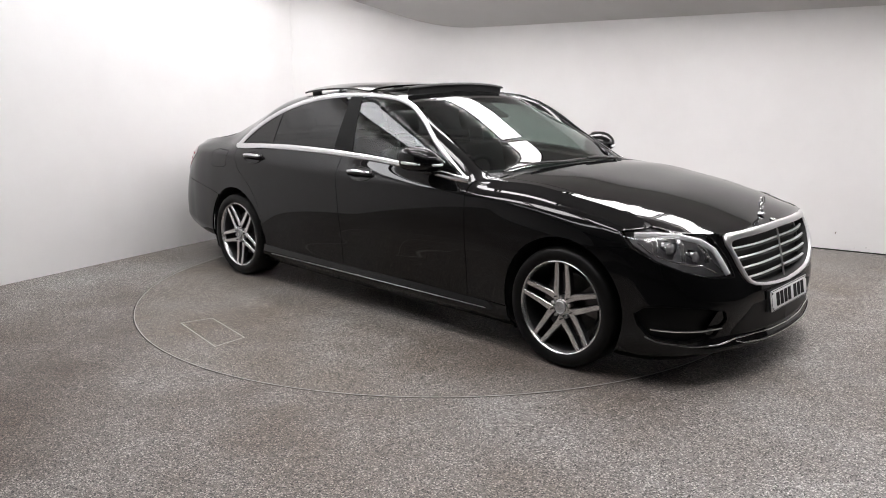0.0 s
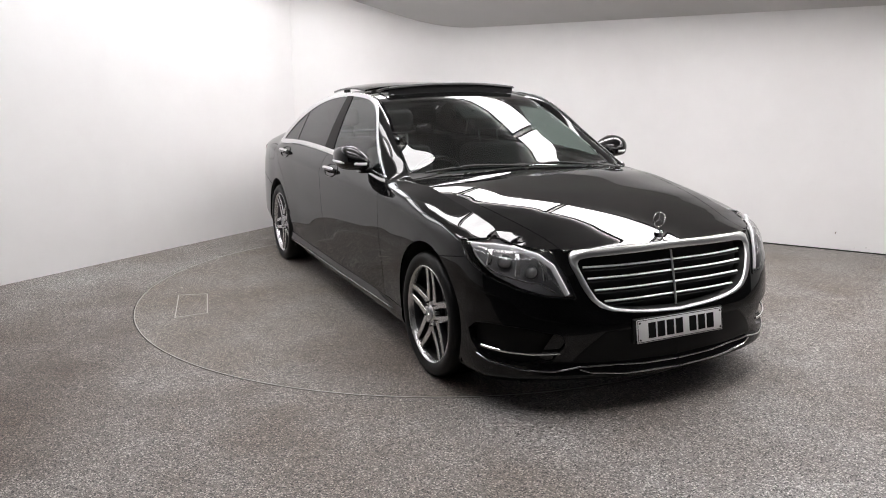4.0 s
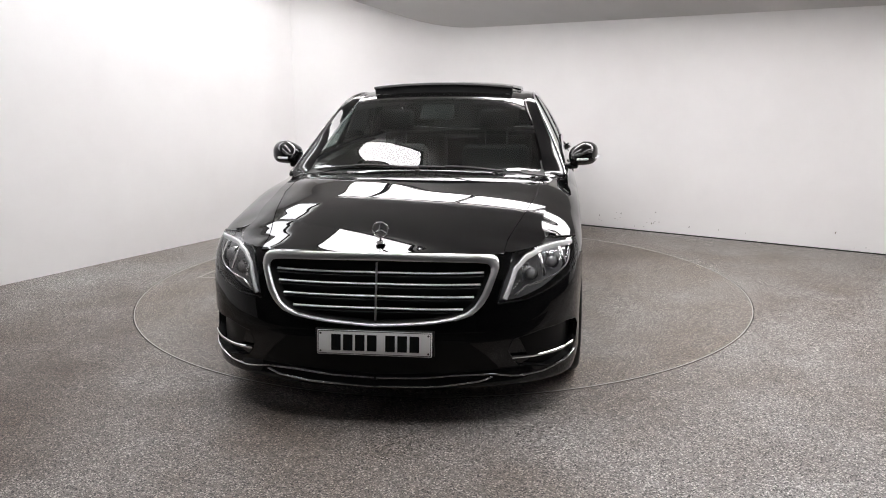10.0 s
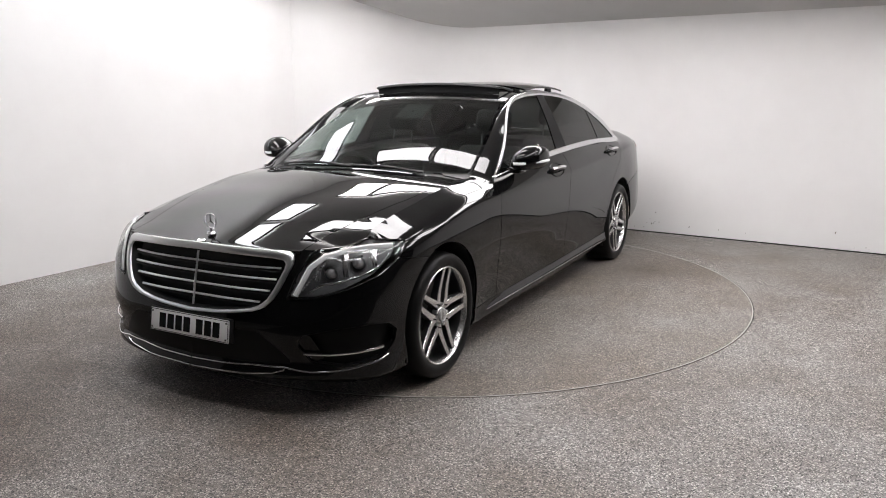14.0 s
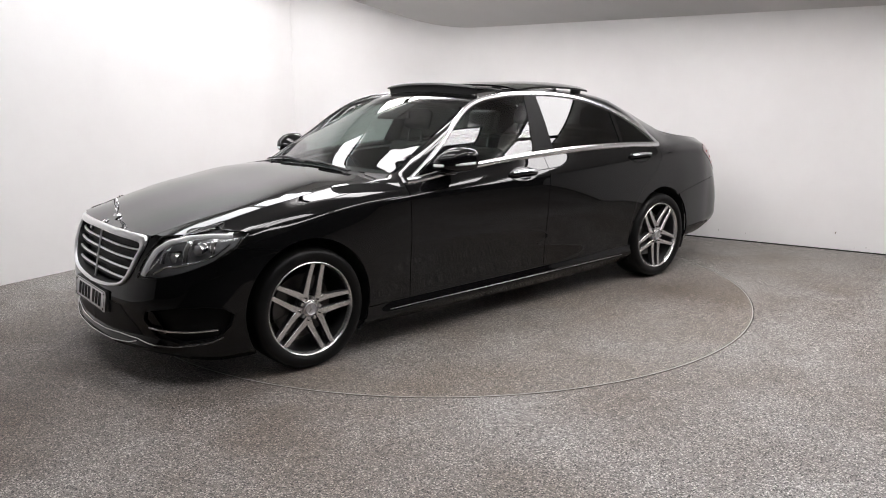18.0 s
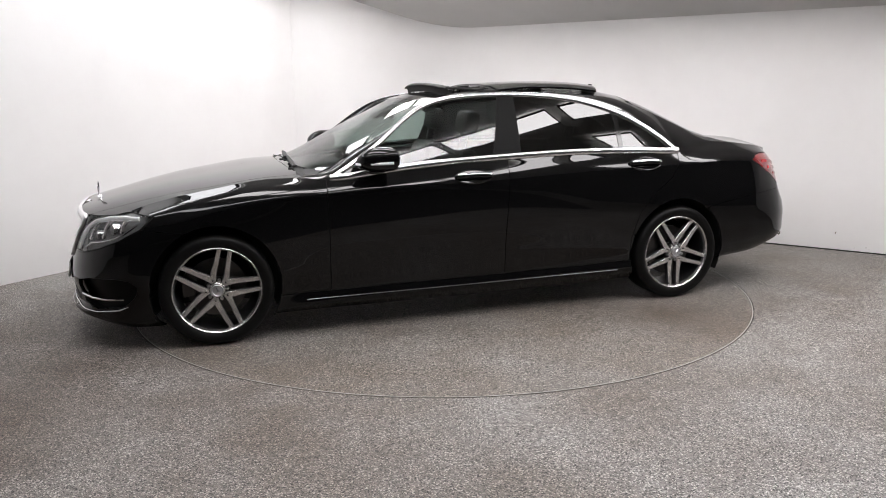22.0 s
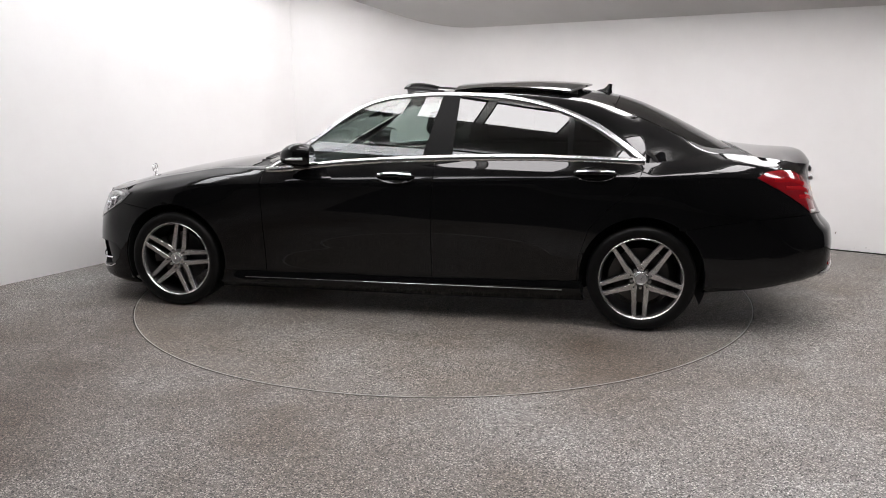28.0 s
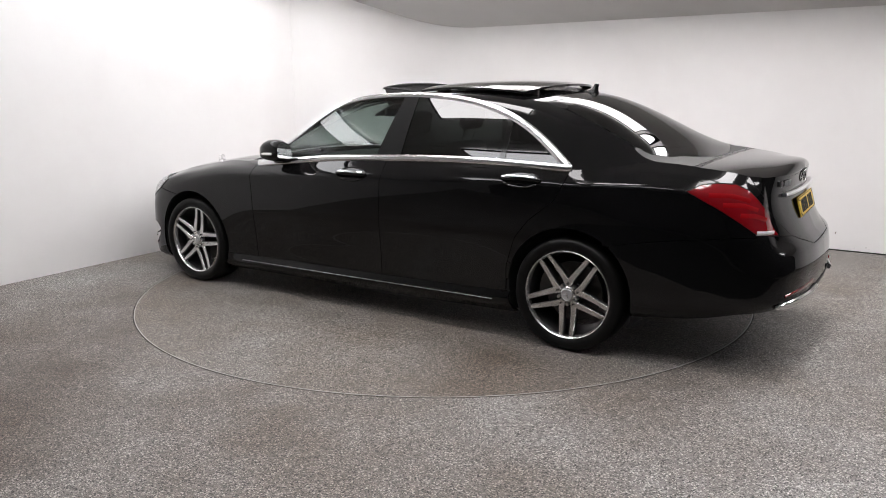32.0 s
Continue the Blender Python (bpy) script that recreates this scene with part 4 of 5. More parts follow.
for x in (HUB_F, HUB_R):
    for sg, _ in SIDES:
        n = 28
        verts, faces = [], []
        for i in range(n + 1):
            a = radians(-25) + radians(230) * i / n
            for y in (.915, .60):
                verts.append((x + (ARCH + .012) * math.cos(a), sg * y, HUB_Z + .012 + (ARCH + .012) * math.sin(a)))
        for i in range(n):
            faces.append((2 * i, 2 * i + 1, 2 * i + 3, 2 * i + 2))
        c = len(verts)
        verts.append((x, sg * .60, HUB_Z))
        for i in range(n):
            faces.append((2 * i + 1, 2 * i + 3, c))
        skin("wheel_arch_liner", verts, faces, BLACK, car)

# ---- front: grille, plate, lamps, intakes ----


def mirrored(points):
    """(run, height) points from the middle of the top round to the middle of the bottom, as a closed loop of (run, height, side)."""
    return [(s, z, 1) for s, z in points] + [(s, z, -1) for s, z in points[-2:0:-1]]


def refine(points, n):
    t = np.cumsum([0] + [math.dist(points[i], points[i + 1]) for i in range(len(points) - 1)])
    q = np.linspace(0, t[-1], n)
    return list(zip(np.interp(q, t, [p[0] for p in points]), np.interp(q, t, [p[1] for p in points])))


OUTER = [(0, .792), (.3, .788), (.50, .780), (.56, .772), (.582, .757), (.578, .716), (.557, .68), (.522, .61), (.487, .56), (.442, .522), (.38, .499), (.28, .483), (.15, .471), (0, .463)]
INNER = [(0, .746), (.3, .743), (.46, .737), (.518, .731), (.532, .72), (.529, .70), (.514, .67), (.48, .605), (.448, .56), (.41, .532), (.36, .514), (.27, .499), (.15, .488), (0, .48)]
ro, ri = refine(OUTER, 60), refine(INNER, 60)
loops = []
for k, o in ((0, -.006), (.03, .008), (.08, .0125), (.3, .0165), (.72, .0145), (.84, .011), (.9, .002), (1.0, -.05)):
    loops.append([side(a[0] + (b[0] - a[0]) * k, a[1] + (b[1] - a[1]) * k, o, sg) for (a, b), sg in
                  [((ro[i], ri[i]), 1) for i in range(60)] + [((ro[i], ri[i]), -1) for i in range(58, 0, -1)]])
n = len(loops[0])


def banded(rows):
    return [p for l in rows for p in l], [(a * n + i, a * n + (i + 1) % n, (a + 1) * n + (i + 1) % n, (a + 1) * n + i) for a in range(len(rows) - 1) for i in range(n)]


skin("grille_frame", *banded(loops[:-1]), GRILLECHROME, car, label="broad chrome grille surround")
skin("grille_throat", *banded(loops[-2:]), BLACK, car)
for sg, _ in SIDES:
    skin("grille_backing", *flank(lambda c: inside(c, [(-.1, .80), (.6, .80), (.6, .716), (.53, .60), (.45, .51), (.3, .475), (-.1, .455)]), [], sg, 0, -.075), BLACK, car)
for z, w in ((.695, .505), (.645, .485), (.592, .452), (.539, .40)):
    line = [side(abs(q), z, -.02, 1 if q >= 0 else -1) for q in np.linspace(-w, w, 41)]
    skin("grille_slat", *tube(line, .0034, 8, flat=2.0, up=(.6, 0, 1)), GRILLECHROME, car, label="slim chrome grille bar")
    line = [side(abs(q), z - .013, -.034, 1 if q >= 0 else -1) for q in np.linspace(-w, w, 41)]
    skin("grille_fin", *tube(line, .005, 6, flat=3.2, up=(.3, 0, 1)), BLACK, car)
line = [side(0.0, z, -.012) for z in np.linspace(.487, .74, 20)]
skin("grille_centre_bar", *tube(line, .005, 8, flat=1.0, up=(1, 0, 0)), GRILLECHROME, car)


def plate(name, m, mat, label, w=.26, h=.0555):
    p = new(name)
    p.parent = car
    p.matrix_basis = Matrix.Translation(AXIS_SHIFT) @ m
    tagged(p, label)
    bm = bmesh.new()
    box(bm, (-w, -h, -.006), (w, h, .002), .004, 2)
    part("plate_board", bm, mat, p)
    bm = bmesh.new()
    for lo, hi in (((-w + .004, -h + .004, .002), (w - .004, -h + .0065, .0032)), ((-w + .004, h - .0065, .002), (w - .004, h - .004, .0032)),
                   ((-w + .004, -h + .004, .002), (-w + .0065, h - .004, .0032)), ((w - .0065, -h + .004, .002), (w - .004, h - .004, .0032))):
        box(bm, lo, hi)
    part("border_line", bm, INK, p, smooth=False)
    x = -.195
    for k in range(7):
        bm = bmesh.new()
        box(bm, (x, -.036, .002), (x + .043, .036, .0034), .0)
        part("bar", bm, INK, p, smooth=False)
        x += .0545 + (.028 if k == 3 else 0)
    for cx in (-w + .016, w - .016):
        for cy in (-h + .016, h - .016):
            bm = bmesh.new()
            cyl(bm, (cx, cy, .001), (cx, cy, .005), .0045, seg=10)
            part("plate_screw", bm, BLACK, p)
    return p


def facing(x, z, tilt, front=True):
    """Upright board looking forwards or back, leaning by tilt degrees."""
    if front:
        return Matrix.Translation((x, 0, z)) @ Matrix.Rotation(radians(90), 4, "Z") @ Matrix.Rotation(radians(90 - tilt), 4, "X")
    return Matrix.Translation((x, 0, z)) @ Matrix.Rotation(radians(-90), 4, "Z") @ Matrix.Rotation(radians(90 - tilt), 4, "X")


plate("front_number_plate", facing(2.455, .393, 9), WHITE, "white number plate with dark bars")
bm = bmesh.new()
box(bm, (2.40, -.27, .335), (2.446, .27, .452), .006)
on_car(part("plate_holder", bm, BLACK, car))

# ornament and badge on the nose
orn = new("bonnet_ornament")
orn.parent = car
orn.location = Vector(AXIS_SHIFT) + Vector((2.268, 0, .813))
tagged(orn, "chrome upright ring ornament")
v, f = tube([(0, .036 * math.cos(t), .058 + .036 * math.sin(t)) for t in np.linspace(0, 2 * math.pi, 40, endpoint=False)], .003, 8, True, up=(1, 0, 0))
skin("ring", v, f, CHROME, orn)
bm = bmesh.new()
for a in (90, 210, 330):
    cyl(bm, (0, 0, .058), (0, .035 * math.cos(radians(a)), .058 + .035 * math.sin(radians(a))), .005, .0016, 8)
part("spoke", bm, CHROME, orn)
bm = bmesh.new()
cyl(bm, (0, 0, .0), (0, 0, .024), .007, .004, 12)
cyl(bm, (0, 0, -.004), (0, 0, .006), .022, .016, 24)
part("stem", bm, CHROME, orn)
v, f = tube([top(2.335 + .016 * math.cos(t), .019 * math.sin(t), .004) for t in np.linspace(0, 2 * math.pi, 28, endpoint=False)], .003, 6, True)
skin("nose_badge", v, f, CHROME, car, label="small round chrome badge")
bm = bmesh.new()
cyl(bm, top(2.335, 0, -.003), top(2.335, 0, .003) + Vector((.002, 0, 0)), .016, seg=24)
on_car(part("nose_badge_disc", bm, SATIN, car))


def along(path, out, sg, n=24):
    return [side(u, z, out, sg) for u, z in refine(path, n)]


def inset_poly(poly, d):
    """The outline drawn in towards its middle by about d."""
    cx, cy = sum(p[0] for p in poly) / len(poly), sum(p[1] for p in poly) / len(poly)
    out = []
    for x, y in poly:
        l = math.hypot(x - cx, y - cy)
        out.append((x - (x - cx) / l * d * 1.6, y - (y - cy) / l * d))
    return out


for sg, _ in SIDES:
    hl = new("headlight")
    hl.parent = car
    hl.location = AXIS_SHIFT
    tagged(hl, "clear headlight with chrome projector surrounds")
    skin("housing", *flank(lambda c: inside(c, HEAD), [HEAD], sg, -.004, -.06), HOUSING, hl)
    lens = flank(lambda c: inside(c, HEAD), [HEAD], sg, .003, .004)
    skin("lens", *lens, LENS, hl)
    rim_line = [side(u, z, .0, sg) for u, z in refine(HEAD + HEAD[:1], 90)[:-1]]
    skin("lens_rim", *tube(rim_line, .0045, 6, True, up=(.5, sg, .3)), PIANO, hl)
    # light guide along the upper edge and down the inner side
    eyebrow = [(1.12, .778), (1.0, .778), (.86, .768), (.74, .748), (.665, .705), (.625, .64), (.592, .582)]
    skin("light_guide", *tube(along(eyebrow, -.004, sg, 40), .009, 8, flat=1.5, up=(.6, sg * .8, .1)), FROST, hl, label="white light guide strip")
    for k in range(14):
        u = .60 + .011 * k
        z = .60 + (.745 - .60) * k / 13
        p = side(u + .018, z - .004, -.014, sg)
        bm = bmesh.new()
        box(bm, (p.x - .004, p.y - .006, p.z - .0035), (p.x + .004, p.y + .006, p.z + .0035), .001, 1)
        part("led", bm, CHROME, hl)
    lower = [(.65, .588), (.72, .625), (.80, .633), (.92, .655), (1.02, .69), (1.10, .74)]
    skin("lower_bezel", *tube(along(lower, -.026, sg, 30), .0035, 8, flat=1.4, up=(.6, sg * .8, .1)), CHROME, hl)
    for u, z, r in ((.775, .672, .033), (.93, .712, .036)):
        c = side(u, z, -.05, sg)
        d = (side(u, z, .05, sg) - c)
        d = Vector((d.x + .08, d.y * .6, 0)).normalized()
        bm = bmesh.new()
        cyl(bm, c - d * .02, c + d * .022, r, r * .95, 28, False)
        part("projector_ring", bm, CHROME, hl)
        bm = bmesh.new()
        bmesh.ops.create_uvsphere(bm, u_segments=20, v_segments=12, radius=r * .86)
        for q in bm.verts:
            q.co = q.co + c + d * .002
        part("projector_lens", bm, LAMPGREY, hl)
    for u0, z0, u1, z1 in ((.70, .64, .735, .735), (.845, .655, .875, .765), (1.0, .695, 1.03, .77)):
        skin("lamp_divider", *tube(along([(u0, z0), ((u0 + u1) / 2 - .012, (z0 + z1) / 2), (u1, z1)], -.028, sg, 10), .006, 8, flat=2.2, up=(.6, sg * .8, .1)), CHROME, hl)

    # side intake, its blade, and the bright lip lines
    skin("side_intake", *flank(lambda c: inside(c, INTAKE), [INTAKE], sg, -.003, -.04), RUBBER, car)
    wall_in = [side(u, z, o, sg) for o in (0.0, -.04) for u, z in refine(INTAKE + INTAKE[:1], 60)[:-1]]
    skin("intake_edge", wall_in, [(i, (i + 1) % 59, 59 + (i + 1) % 59, 59 + i) for i in range(59)], RUBBER, car)
    skin("intake_blade", *tube(along([(.625, .312), (.75, .306), (.88, .309), (1.005, .318)], .002, sg, 24), .0045, 8, flat=1.5, up=(.5, sg, 0)), CHROME, car, label="slim chrome blade")
    skin("intake_wing", *flank(lambda c: inside(c, [(.60, .30), (.60, .40), (.66, .40), (.70, .33), (.72, .285), (.66, .27)]), [[(.60, .30), (.60, .40), (.66, .40), (.70, .33), (.72, .285), (.66, .27)]], sg, 0, -.012), PAINT, car)
    skin("splitter_trim", *tube(along([(0.005, .229), (.2, .232), (.364, .242), (.53, .243), (.6, .232), (.66, .225), (.79, .226), (.97, .252), (1.03, .275)], .003, sg, 50), .0026, 8, flat=1.5, up=(1, sg * .4, .3)), CHROME, car)
    skin("lower_lip_trim", *tube(along([(0.005, .193), (.307, .199), (.47, .215), (.53, .232)], .004, sg, 26), .0022, 8, flat=1.5, up=(1, sg * .3, .2)), CHROME, car)
    mesh_line = [(-.1, .243), (.57, .262), (.50, .335), (.41, .405), (-.1, .41)]
    skin("lower_mesh", *flank(lambda c: inside(c, mesh_line), [mesh_line], sg, 0, .0015), RUBBER, car)

    # tail lamp
    tl = new("tail_light")
    tl.parent = car
    tl.location = AXIS_SHIFT
    tagged(tl, "red tail light with a clear lower strip")
    skin("lens", *flank(lambda c: inside(c, TAIL), [TAIL], sg, .003, .003), REDLENS, tl)
    for a, b in (((5.44, .945), (5.66, .915)), ((5.51, .897), (5.715, .868)), ((5.60, .845), (5.775, .815))):
        skin("lamp_strip", *tube(along([a, ((a[0] + b[0]) / 2, (a[1] + b[1]) / 2 + .012), b], -.0005, sg, 16), .0045, 8, flat=4.6, up=(-.6, sg, 0)), REDBAR, tl)
    skin("clear_strip", *tube(along([(5.70, .764), (5.79, .757), (5.87, .753)], .002, sg, 14), .0045, 6, flat=2.6, up=(-.6, sg, 0)), FROST, tl)

    # mirrors
    mr = new("door_mirror")
    mr.parent = car
    mr.location = AXIS_SHIFT
    tagged(mr, "black door mirror with a clear indicator strip")
    bm = bmesh.new()
    rings = []
    for i, (x, hy, hz, cy, cz) in enumerate(((.738, .02, .012, .97, 1.062), (.73, .05, .030, .975, 1.066), (.71, .074, .048, .98, 1.07), (.675, .09, .064, .984, 1.076), (.63, .098, .073, .987, 1.08), (.585, .1, .075, .988, 1.08), (.55, .099, .073, .988, 1.08), (.53, .096, .069, .988, 1.08), (.522, .088, .061, .988, 1.08))):
        ring = []
        for k in range(24):
            t = 2 * math.pi * k / 24
            c, q = math.cos(t), math.sin(t)
            e = .72
            yy = hy * math.copysign(abs(c) ** e, c) * .94
            zz = hz * math.copysign(abs(q) ** e, q)
            ring.append(bm.verts.new((x - .03 * max(yy, 0) / .1, sg * (cy + yy), cz + zz * (1 - .22 * max(-yy, 0) / .1) - .026 * max(-yy, 0) / .1)))
        rings.append(ring)
    for a, b in zip(rings, rings[1:]):
        for k in range(24):
            bm.faces.new((a[k], a[(k + 1) % 24], b[(k + 1) % 24], b[k]))
    bm.faces.new(rings[0])
    part("housing", bm, PAINT, mr)
    bm = bmesh.new()
    bm.faces.new([bm.verts.new((q[0], sg * q[1], q[2])) for q in [(.5215 - .03 * max(c * .085, 0) / .1, .988 + .085 * math.copysign(abs(c) ** .72, c), 1.08 + .055 * math.copysign(abs(w) ** .72, w) - .018 * max(-c, 0)) for c, w in [(math.cos(2 * math.pi * k / 24), math.sin(2 * math.pi * k / 24)) for k in range(24)]]])
    part("mirror_glass", bm, MIRROR, mr)
    line = [(x - .03 * max(y - .985, 0) / .1, sg * y, z) for x, y, z in ((.752, .94, 1.052), (.755, .97, 1.052), (.748, 1.0, 1.053), (.73, 1.03, 1.055), (.70, 1.058, 1.058), (.66, 1.078, 1.06), (.62, 1.0875, 1.062), (.585, 1.09, 1.063))]
    line = [Vector(p) - Vector((.016, 0, 0)) for p in line]
    skin("indicator", *tube(line, .004, 8, flat=2.0, up=(1, sg, 0)), FROST, mr)
    bm = bmesh.new()
    box(bm, (.56, .86, .985), (.66, .955, 1.018), .012, 2)
    for q in bm.verts:
        q.co.y *= sg
    part("stalk", bm, PIANO, mr)
    bm = bmesh.new()
    corner = [green(x, w, .004, sg) for x, w in ((.86, .0), (.64, .0), (.64, .30), (.74, .7))]
    bm.faces.new([bm.verts.new(p) for p in corner])
    on_car(part("mirror_triangle", bm, PIANO, car))

    # door handles
    for u0, u1, z in ((3.02, 3.255, .945), (4.274, 4.515, .983)):
        dh = new("door_handle")
        dh.parent = car
        dh.location = AXIS_SHIFT
        um = (u0 + u1) / 2
        cup = [side(um + .118 * math.cos(t), z - .004 + .042 * math.sin(t), .0015, sg) for t in np.linspace(0, 2 * math.pi, 32, endpoint=False)]
        bm = bmesh.new()
        bm.faces.new([bm.verts.new(p) for p in cup])
        part("cup", bm, PIANO, dh)
        skin("cup_edge", *tube(cup, .0045, 8, True, up=(0, sg, 0)), PIANO, dh)
        line = [side(u, z + .008 * (1 - ((u - um) / .12) ** 2), .006 + .026 * (1 - ((u - um) / .1185) ** 4), sg) for u in np.linspace(u0, u1, 24)]
        skin("grip", *tube(line, .012, 10, flat=1.2, up=(0, sg, 0)), PAINT, dh)
        line = [p + Vector((0, sg * .006, .013)) for p in line[1:-1]]
        skin("grip_trim", *tube(line, .006, 8, flat=1.9, up=(0, sg * .6, .8)), CHROME, dh)

# ---- roof: wind deflector, sliding panel, aerial ----
bx = new("sunroof")
bx.parent = car
bx.location = AXIS_SHIFT
tagged(bx, "open black glass sunroof raised over the roof")
xs = list(np.linspace(-.344, -1.235, 22))
v, f = [], []
rise = pchip([.344, .63, 1.05, 1.22], [.030, .044, .047, .044])
qs = [k / 10 for k in range(-10, 11)]
for lay in (0, -.013):
    for x in xs:
        for q in qs:
            y = q * .555
            xx = x + .13 * q * q * (-x - .344) / .871
            drop = .012 * abs(q) ** 6
            v.append(top(xx, y) + Vector((0, 0, float(rise(-x)) - drop + lay)))
nx, nq = len(xs), len(qs)
for lay in (0, 1):
    o = lay * nx * nq
    for i in range(nx - 1):
        for j in range(nq - 1):
            f.append((o + i * nq + j, o + (i + 1) * nq + j, o + (i + 1) * nq + j + 1, o + i * nq + j + 1))
o = nx * nq
for i in range(nx - 1):
    for j in (0, nq - 1):
        f.append((i * nq + j, (i + 1) * nq + j, o + (i + 1) * nq + j, o + i * nq + j))
for j in range(nq - 1):
    for i in (0, nx - 1):
        f.append((i * nq + j, i * nq + j + 1, o + i * nq + j + 1, o + i * nq + j))
skin("glass_panel", v, f, PIANO, bx)
for y in (-.44, .44):
    bm = bmesh.new()
    for x in (-.45, -1.1):
        p = top(x, y)
        box(bm, (p.x - .05, y - .012, p.z - .01), (p.x + .05, y + .012, p.z + .03), .004, 1)
    part("lifting_arm", bm, BLACK, bx)
line = [top(.05 - .05 * (y / .5) ** 2, y) + Vector((0, 0, .058 - .006 * (y / .5) ** 2)) for y in np.linspace(-.5, .5, 31)]
skin("wind_deflector_bar", *tube(line, .008, 10, flat=2.4, up=(.3, 0, 1)), BLACK, bx)
v = []
for p in line:
    b = top(p.x - .012, p.y, .002)
    v += [p, b]
skin("wind_deflector_net", v, [(2 * i, 2 * i + 1, 2 * i + 3, 2 * i + 2) for i in range(30)], NET, bx)
for sgn in (1, -1):
    a = line[-1] if sgn > 0 else line[0]
    pts = [a, top(a.x - .12, sgn * .495, .03), top(a.x - .26, sgn * .49, .004)]
    skin("deflector_arm", *tube(pts, .009, 6, flat=1.0, up=(0, 0, 1)), BLACK, bx)
tray = [(x, y) for x, y in OPENING]
v = [top(x, y, o) for o in (-.004, -.07) for x, y in tray]
n = len(tray)
skin("opening_frame", v, [(i, (i + 1) % n, n + (i + 1) % n, n + i) for i in range(n)], BLACK, bx)
fin = new("roof_aerial")
fin.parent = car
fin.location = AXIS_SHIFT
tagged(fin, "small black shark-fin roof aerial")
bm = bmesh.new()
base = float(spine_z(1.32))
rows = []
for z, x0, x1, w in ((-.004, -1.25, -1.375, .026), (.012, -1.272, -1.372, .02), (.026, -1.315, -1.368, .012), (.045, -1.335, -1.37, .007), (.062, -1.345, -1.373, .004)):
    slope = [(x0 + (x1 - x0) * k, w * math.sin(math.pi * min(1, .12 + k * .8)) if 0 < k < 1 else .002) for k in np.linspace(0, 1, 8)]
    loop = [(x, y) for x, y in slope] + [(x, -y) for x, y in slope[::-1]]
    rows.append([bm.verts.new((x, y, float(spine_z(-x)) * .6 + (base - .01) * .4 + z)) for x, y in loop])
for a, b in zip(rows, rows[1:]):
    for k in range(16):
        bm.faces.new((a[k], a[(k + 1) % 16], b[(k + 1) % 16], b[k]))
bm.faces.new(rows[-1])
part("fin", bm, PAINT, fin)
bm = bmesh.new()
p = top(-1.30, 0)
cyl(bm, (-1.30, 0, p.z - .006), (-1.30, 0, p.z + .004), .045, .04, 20)
part("fin_base", bm, BLACK, fin)

# wipers
for a, b, y0 in (((1.045, -.02), (.985, -.66), 0), ((1.05, .50), (1.035, -.06), 0)):
    wp = new("wiper")
    wp.parent = car
    wp.location = AXIS_SHIFT
    pts = [top(a[0] + (b[0] - a[0]) * k, a[1] + (b[1] - a[1]) * k, .018 - .005 * math.cos(6 * k)) for k in np.linspace(0, 1, 12)]
    skin("arm", *tube(pts[:8], .007, 6, flat=1.3), BLACK, wp)
    pts = [top(a[0] + .0 + (b[0] - a[0]) * k - .012, a[1] + (b[1] - a[1]) * k, .012) for k in np.linspace(.0, 1.0, 12)]
    skin("blade", *tube(pts, .006, 6, flat=1.6), BLACK, wp)
    bm = bmesh.new()
    p = top(a[0] + .02, a[1], 0)
    cyl(bm, p - Vector((0, 0, .03)), p + Vector((0, 0, .006)), .02, .015, 16)
    part("pivot_cap", bm, BLACK, wp)

# ---- rear: plate, trim, badges, exhaust trims ----
plate("rear_number_plate", facing(-2.672, .835, 16, False), YELLOW, "yellow number plate with dark bars", .26, .0555)
line = [side(S_END - abs(q), .925, .012, 1 if q >= 0 else -1) for q in np.linspace(-.48, .48, 31)]
skin("boot_trim", *tube(line, .016, 8, flat=.7, up=(-1, 0, .3)), GRILLECHROME, car, label="broad chrome strip over the rear plate")
x = .33
for w, h in ((.026, .03), (.012, .0), (.022, .03), (.022, .03), (.022, .03), (.02, .03)):
    if h:
        bm = bmesh.new()
        q = side(S_END - x - .15, .985, .004)
        box(bm, (q.x - .004, x + .15 - w / 2, q.z - h / 2), (q.x + .003, x + .15 + w / 2, q.z + h / 2), .002, 1)
        on_car(part("badge_bar", bm, SATIN, car, "plain silver badge bar"))
    x -= w + .005
v, f = tube([side(.001 + S_END - .002, .99, .006) + Vector((-.004, .032 * math.cos(t), .032 * math.sin(t))) for t in np.linspace(0, 2 * math.pi, 32, endpoint=False)], .004, 8, True, up=(1, 0, 0))
skin("boot_badge", v, f, CHROME, car, label="round chrome ring badge")
for sg, _ in SIDES:
    line = along([(5.82, .368), (5.9, .382), (6.0, .39), (6.17, .394), (6.3, .408)], .01, sg, 24)
    skin("exhaust_trim", *tube(line, .012, 8, flat=1.5, up=(-1, sg * .3, 0)), CHROME, car, label="chrome exhaust trim")
    skin("rear_reflector", *tube(along([(5.87, .432), (6.05, .447), (6.24, .456)], .001, sg, 20), .005, 8, flat=1.8, up=(-1, sg * .6, 0)), REDGLOSS, car)
    skin("diffuser_panel", *flank(lambda c: inside(c, [(5.8, .23), (5.84, .40), (6.1, .42), (7.3, .44), (7.3, .23)]), [], sg, 0, .002), BLACK, car)

# ---- cabin ----
cab = new("cabin")
cab.parent = car
cab.location = AXIS_SHIFT
tagged(cab, "black leather interior")
bm = bmesh.new()
prof = [(1.04, .80), (1.02, .965), (.90, .985), (.70, .975), (.60, .93), (.58, .80), (.62, .6)]
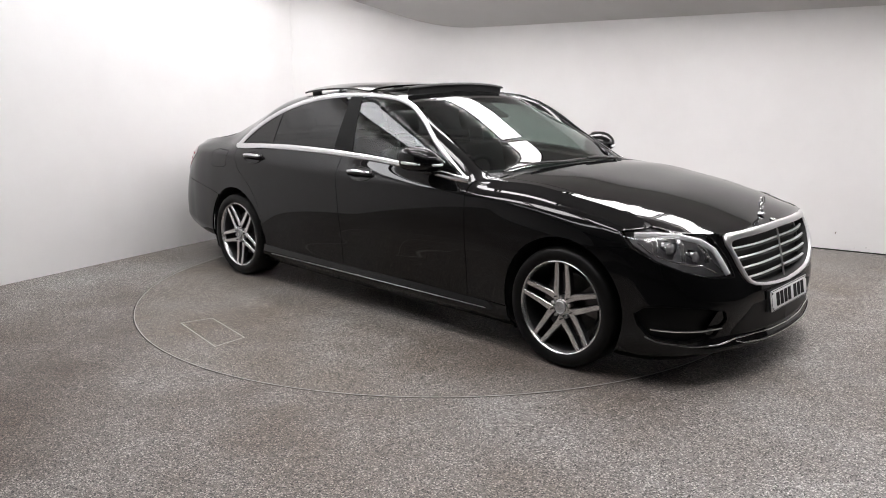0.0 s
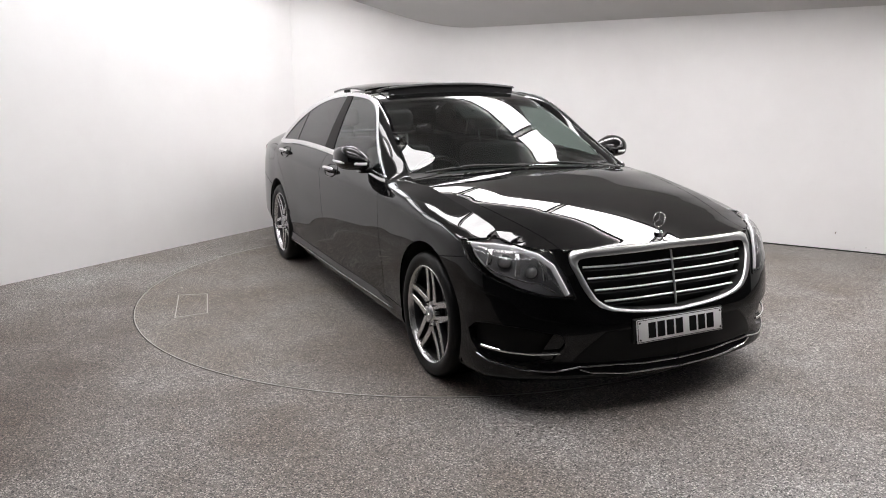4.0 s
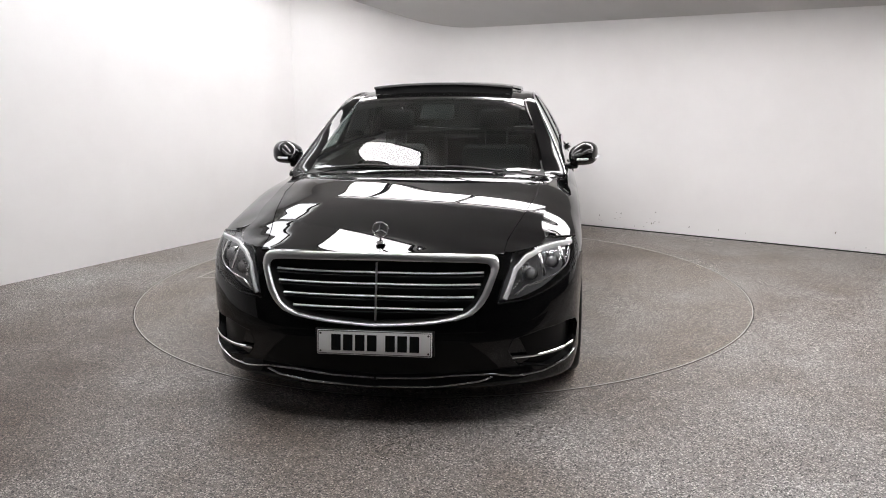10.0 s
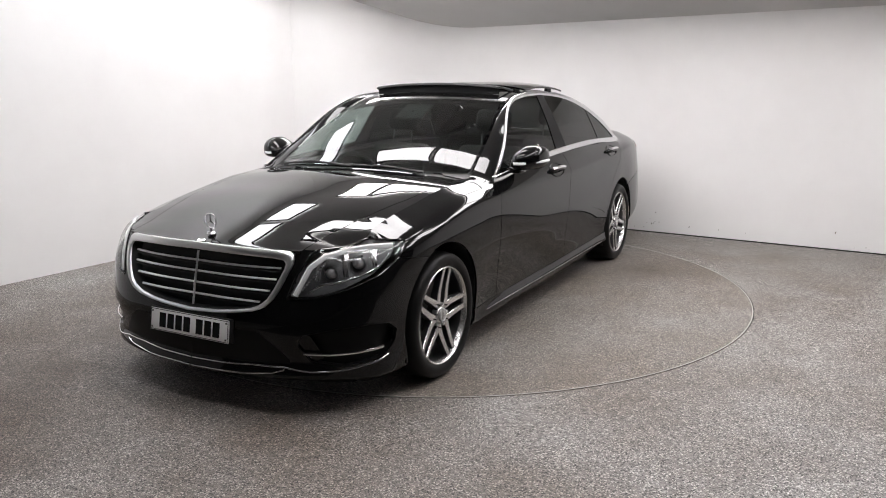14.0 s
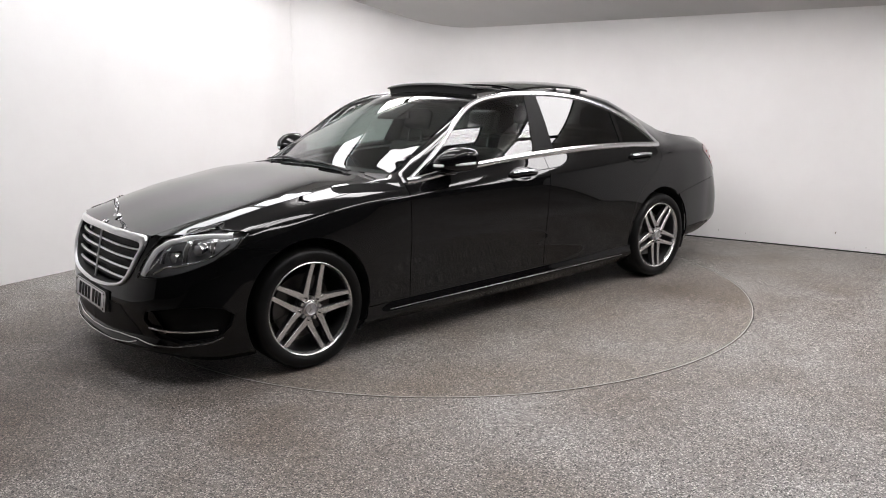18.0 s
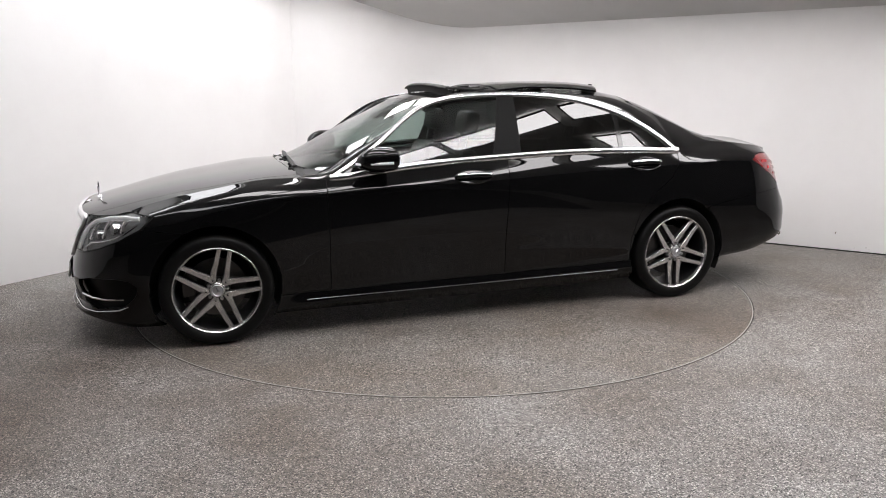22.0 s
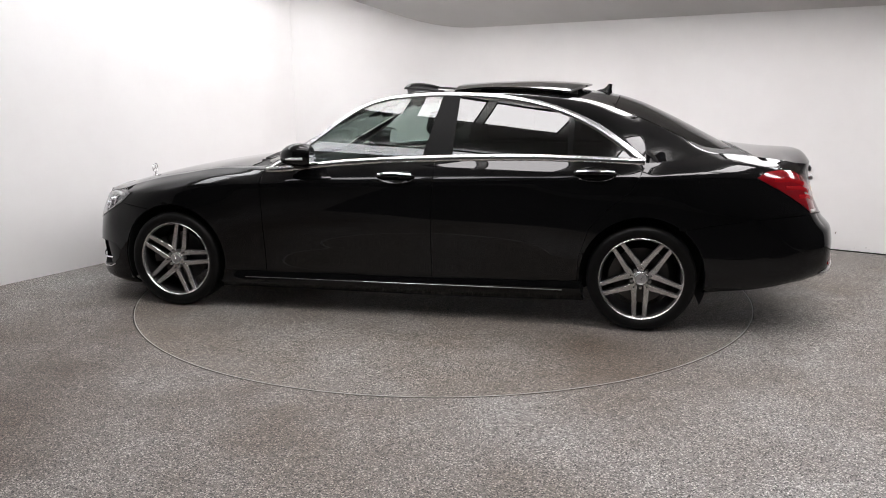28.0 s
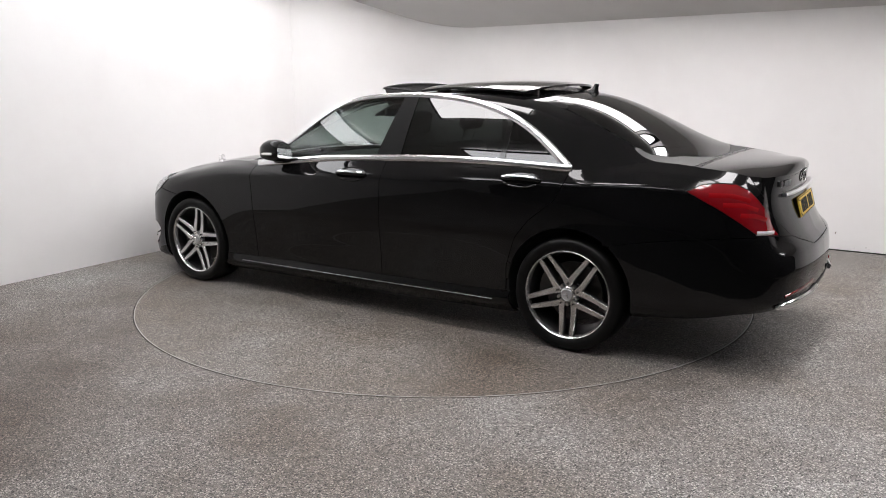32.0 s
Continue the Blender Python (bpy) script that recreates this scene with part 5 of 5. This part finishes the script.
rows = [[bm.verts.new((x - .12 * (abs(y) / .72) ** 3, y, z - .01 * (y / .72) ** 2)) for x, z in prof] for y in np.linspace(-.72, .72, 17)]
for a, b in zip(rows, rows[1:]):
    for k in range(len(prof) - 1):
        bm.faces.new((a[k], a[k + 1], b[k + 1], b[k]))
part("dashboard", bm, LEATHER, cab)
v, f = tube([(.47 + .19 * math.sin(t) * .42, -.37 + .185 * math.cos(t), .885 + .185 * math.sin(t) * .9) for t in np.linspace(0, 2 * math.pi, 36, endpoint=False)], .016, 8, True, up=(1, 0, .4))
skin("steering_wheel", v, f, LEATHER, cab)
bm = bmesh.new()
cyl(bm, (.47, -.37, .885), (.62, -.37, .83), .045, .05, 16)
box(bm, (.455, -.53, .87), (.475, -.21, .90), .006, 1)
part("steering_column", bm, LEATHER, cab)
for sg, _ in SIDES:
    for x0, lean in ((.02, .24), (-1.18, .28)):
        st = "front_seat" if x0 > -.5 else "rear_seat"
        bm = bmesh.new()
        box(bm, (x0 - .05, -.25, .42), (x0 + .48, .25, .58), .06, 3)
        for q in bm.verts:
            q.co.y += sg * .38
        part(st + "_cushion", bm, LEATHER, cab)
        bm = bmesh.new()
        box(bm, (-.07, -.25, 0), (.07, .25, .60), .06, 3, Matrix.Translation((x0 - .02, sg * .38, .50)) @ Matrix.Rotation(-lean, 4, "Y"))
        part(st + "_back", bm, LEATHER, cab)
        bm = bmesh.new()
        box(bm, (-.05, -.135, .70), (.05, .135, .865), .045, 3, Matrix.Translation((x0 - .02, sg * .38, .50)) @ Matrix.Rotation(-lean, 4, "Y"))
        part(st + "_headrest", bm, LEATHER, cab)
        for y in (-.08, .08):
            bm = bmesh.new()
            m = Matrix.Translation((x0 - .02, sg * .38, .50)) @ Matrix.Rotation(-lean, 4, "Y")
            cyl(bm, m @ Vector((.0, y, .57)), m @ Vector((0, y, .73)), .007, seg=10)
            part("headrest_post", bm, CHROME, cab)
    bm = bmesh.new()
    rows = [[bm.verts.new((x, sg * (belt_y(x) - o), z)) for o, z in ((.035, belt_z(x) - .012), (.10, belt_z(x) - .02), (.12, .75), (.13, .3))] for x in np.linspace(.86, -1.5, 14)]
    for a, b in zip(rows, rows[1:]):
        for k in range(3):
            bm.faces.new((a[k], a[k + 1], b[k + 1], b[k]))
    part("door_card", bm, LEATHER, cab)
bm = bmesh.new()
box(bm, (-.9, -.14, .3), (.62, .14, .66), .04, 2)
part("centre_console", bm, LEATHER, cab)
bm = bmesh.new()
box(bm, (.27, -.12, 1.285), (.30, .12, 1.345), .012, 2)
cyl(bm, (.30, 0, 1.31), (.325, 0, 1.35), .012, seg=10)
part("rear_view_mirror", bm, BLACK, cab)
bm = bmesh.new()
box(bm, (.22, -.11, 1.375), (.40, .11, 1.395), .008, 1)
for q in bm.verts:
    q.co.z += (.31 - q.co.x) * .48 - .05
part("roof_console", bm, BLACK, cab)
v, f = lid(lambda c: -1.42 < c[0] < .2 and not inside(c, OPENING), [OPENING], out=-.035)
skin("headlining", v, f, LEATHER, cab)
bm = bmesh.new()
box(bm, (-2.15, -.62, 1.0), (-1.62, .62, 1.03), .01, 1)
part("parcel_shelf", bm, LEATHER, cab)

# ---- small marks of the room ----
# dark strip draws the thin gap line at the right wall's foot
p0, p1 = ud(.6, .0), ud(8.1, .0)
bm = bmesh.new()
box(bm, (0, 0, 0), ((p1 - p0).length, .006, .012), 0, 1, Matrix.Translation(p0 + DD * .0035) @ Matrix(((UD.x, DD.x, 0, 0), (UD.y, DD.y, 0, 0), (0, 0, 1, 0), (0, 0, 0, 1))))
tagged(part("baseboard", bm, BLACK, None, smooth=False), "thin dark strip drawn along the gap at the foot of the wall", "baseboard", kind="structure")
rng = random.Random(7)
bm = bmesh.new()
for k in range(34):
    u = rng.choice((rng.uniform(2.0, 2.7), rng.uniform(1.6, 7.0)))
    z = abs(rng.gauss(.06, .09)) + .015
    w, h = rng.uniform(.002, .009), rng.uniform(.002, .012)
    c = ud(u, .0015, z)
    vs = [bm.verts.new(c + UD * (w * math.cos(t) * rng.uniform(.5, 1.1)) + Vector((0, 0, h * math.sin(t) * rng.uniform(.5, 1.1)))) for t in np.linspace(0, 2 * math.pi, 7, endpoint=False)]
    bm.faces.new(vs)
SCUFF = material("grey_scuff", (0.22, 0.2, 0.18), 0.8)
tagged(part("wall_scuffs", bm, SCUFF, None, smooth=False), "small dark chips and scuffs low on the white wall", "scuffs", kind="stuff")


def motions():
    rows = [(t, pose(0, 0, 0, 0, 0, a)) for t, a in TURN]
    walk(car, rows)
    walk(turntable, rows)


motions()
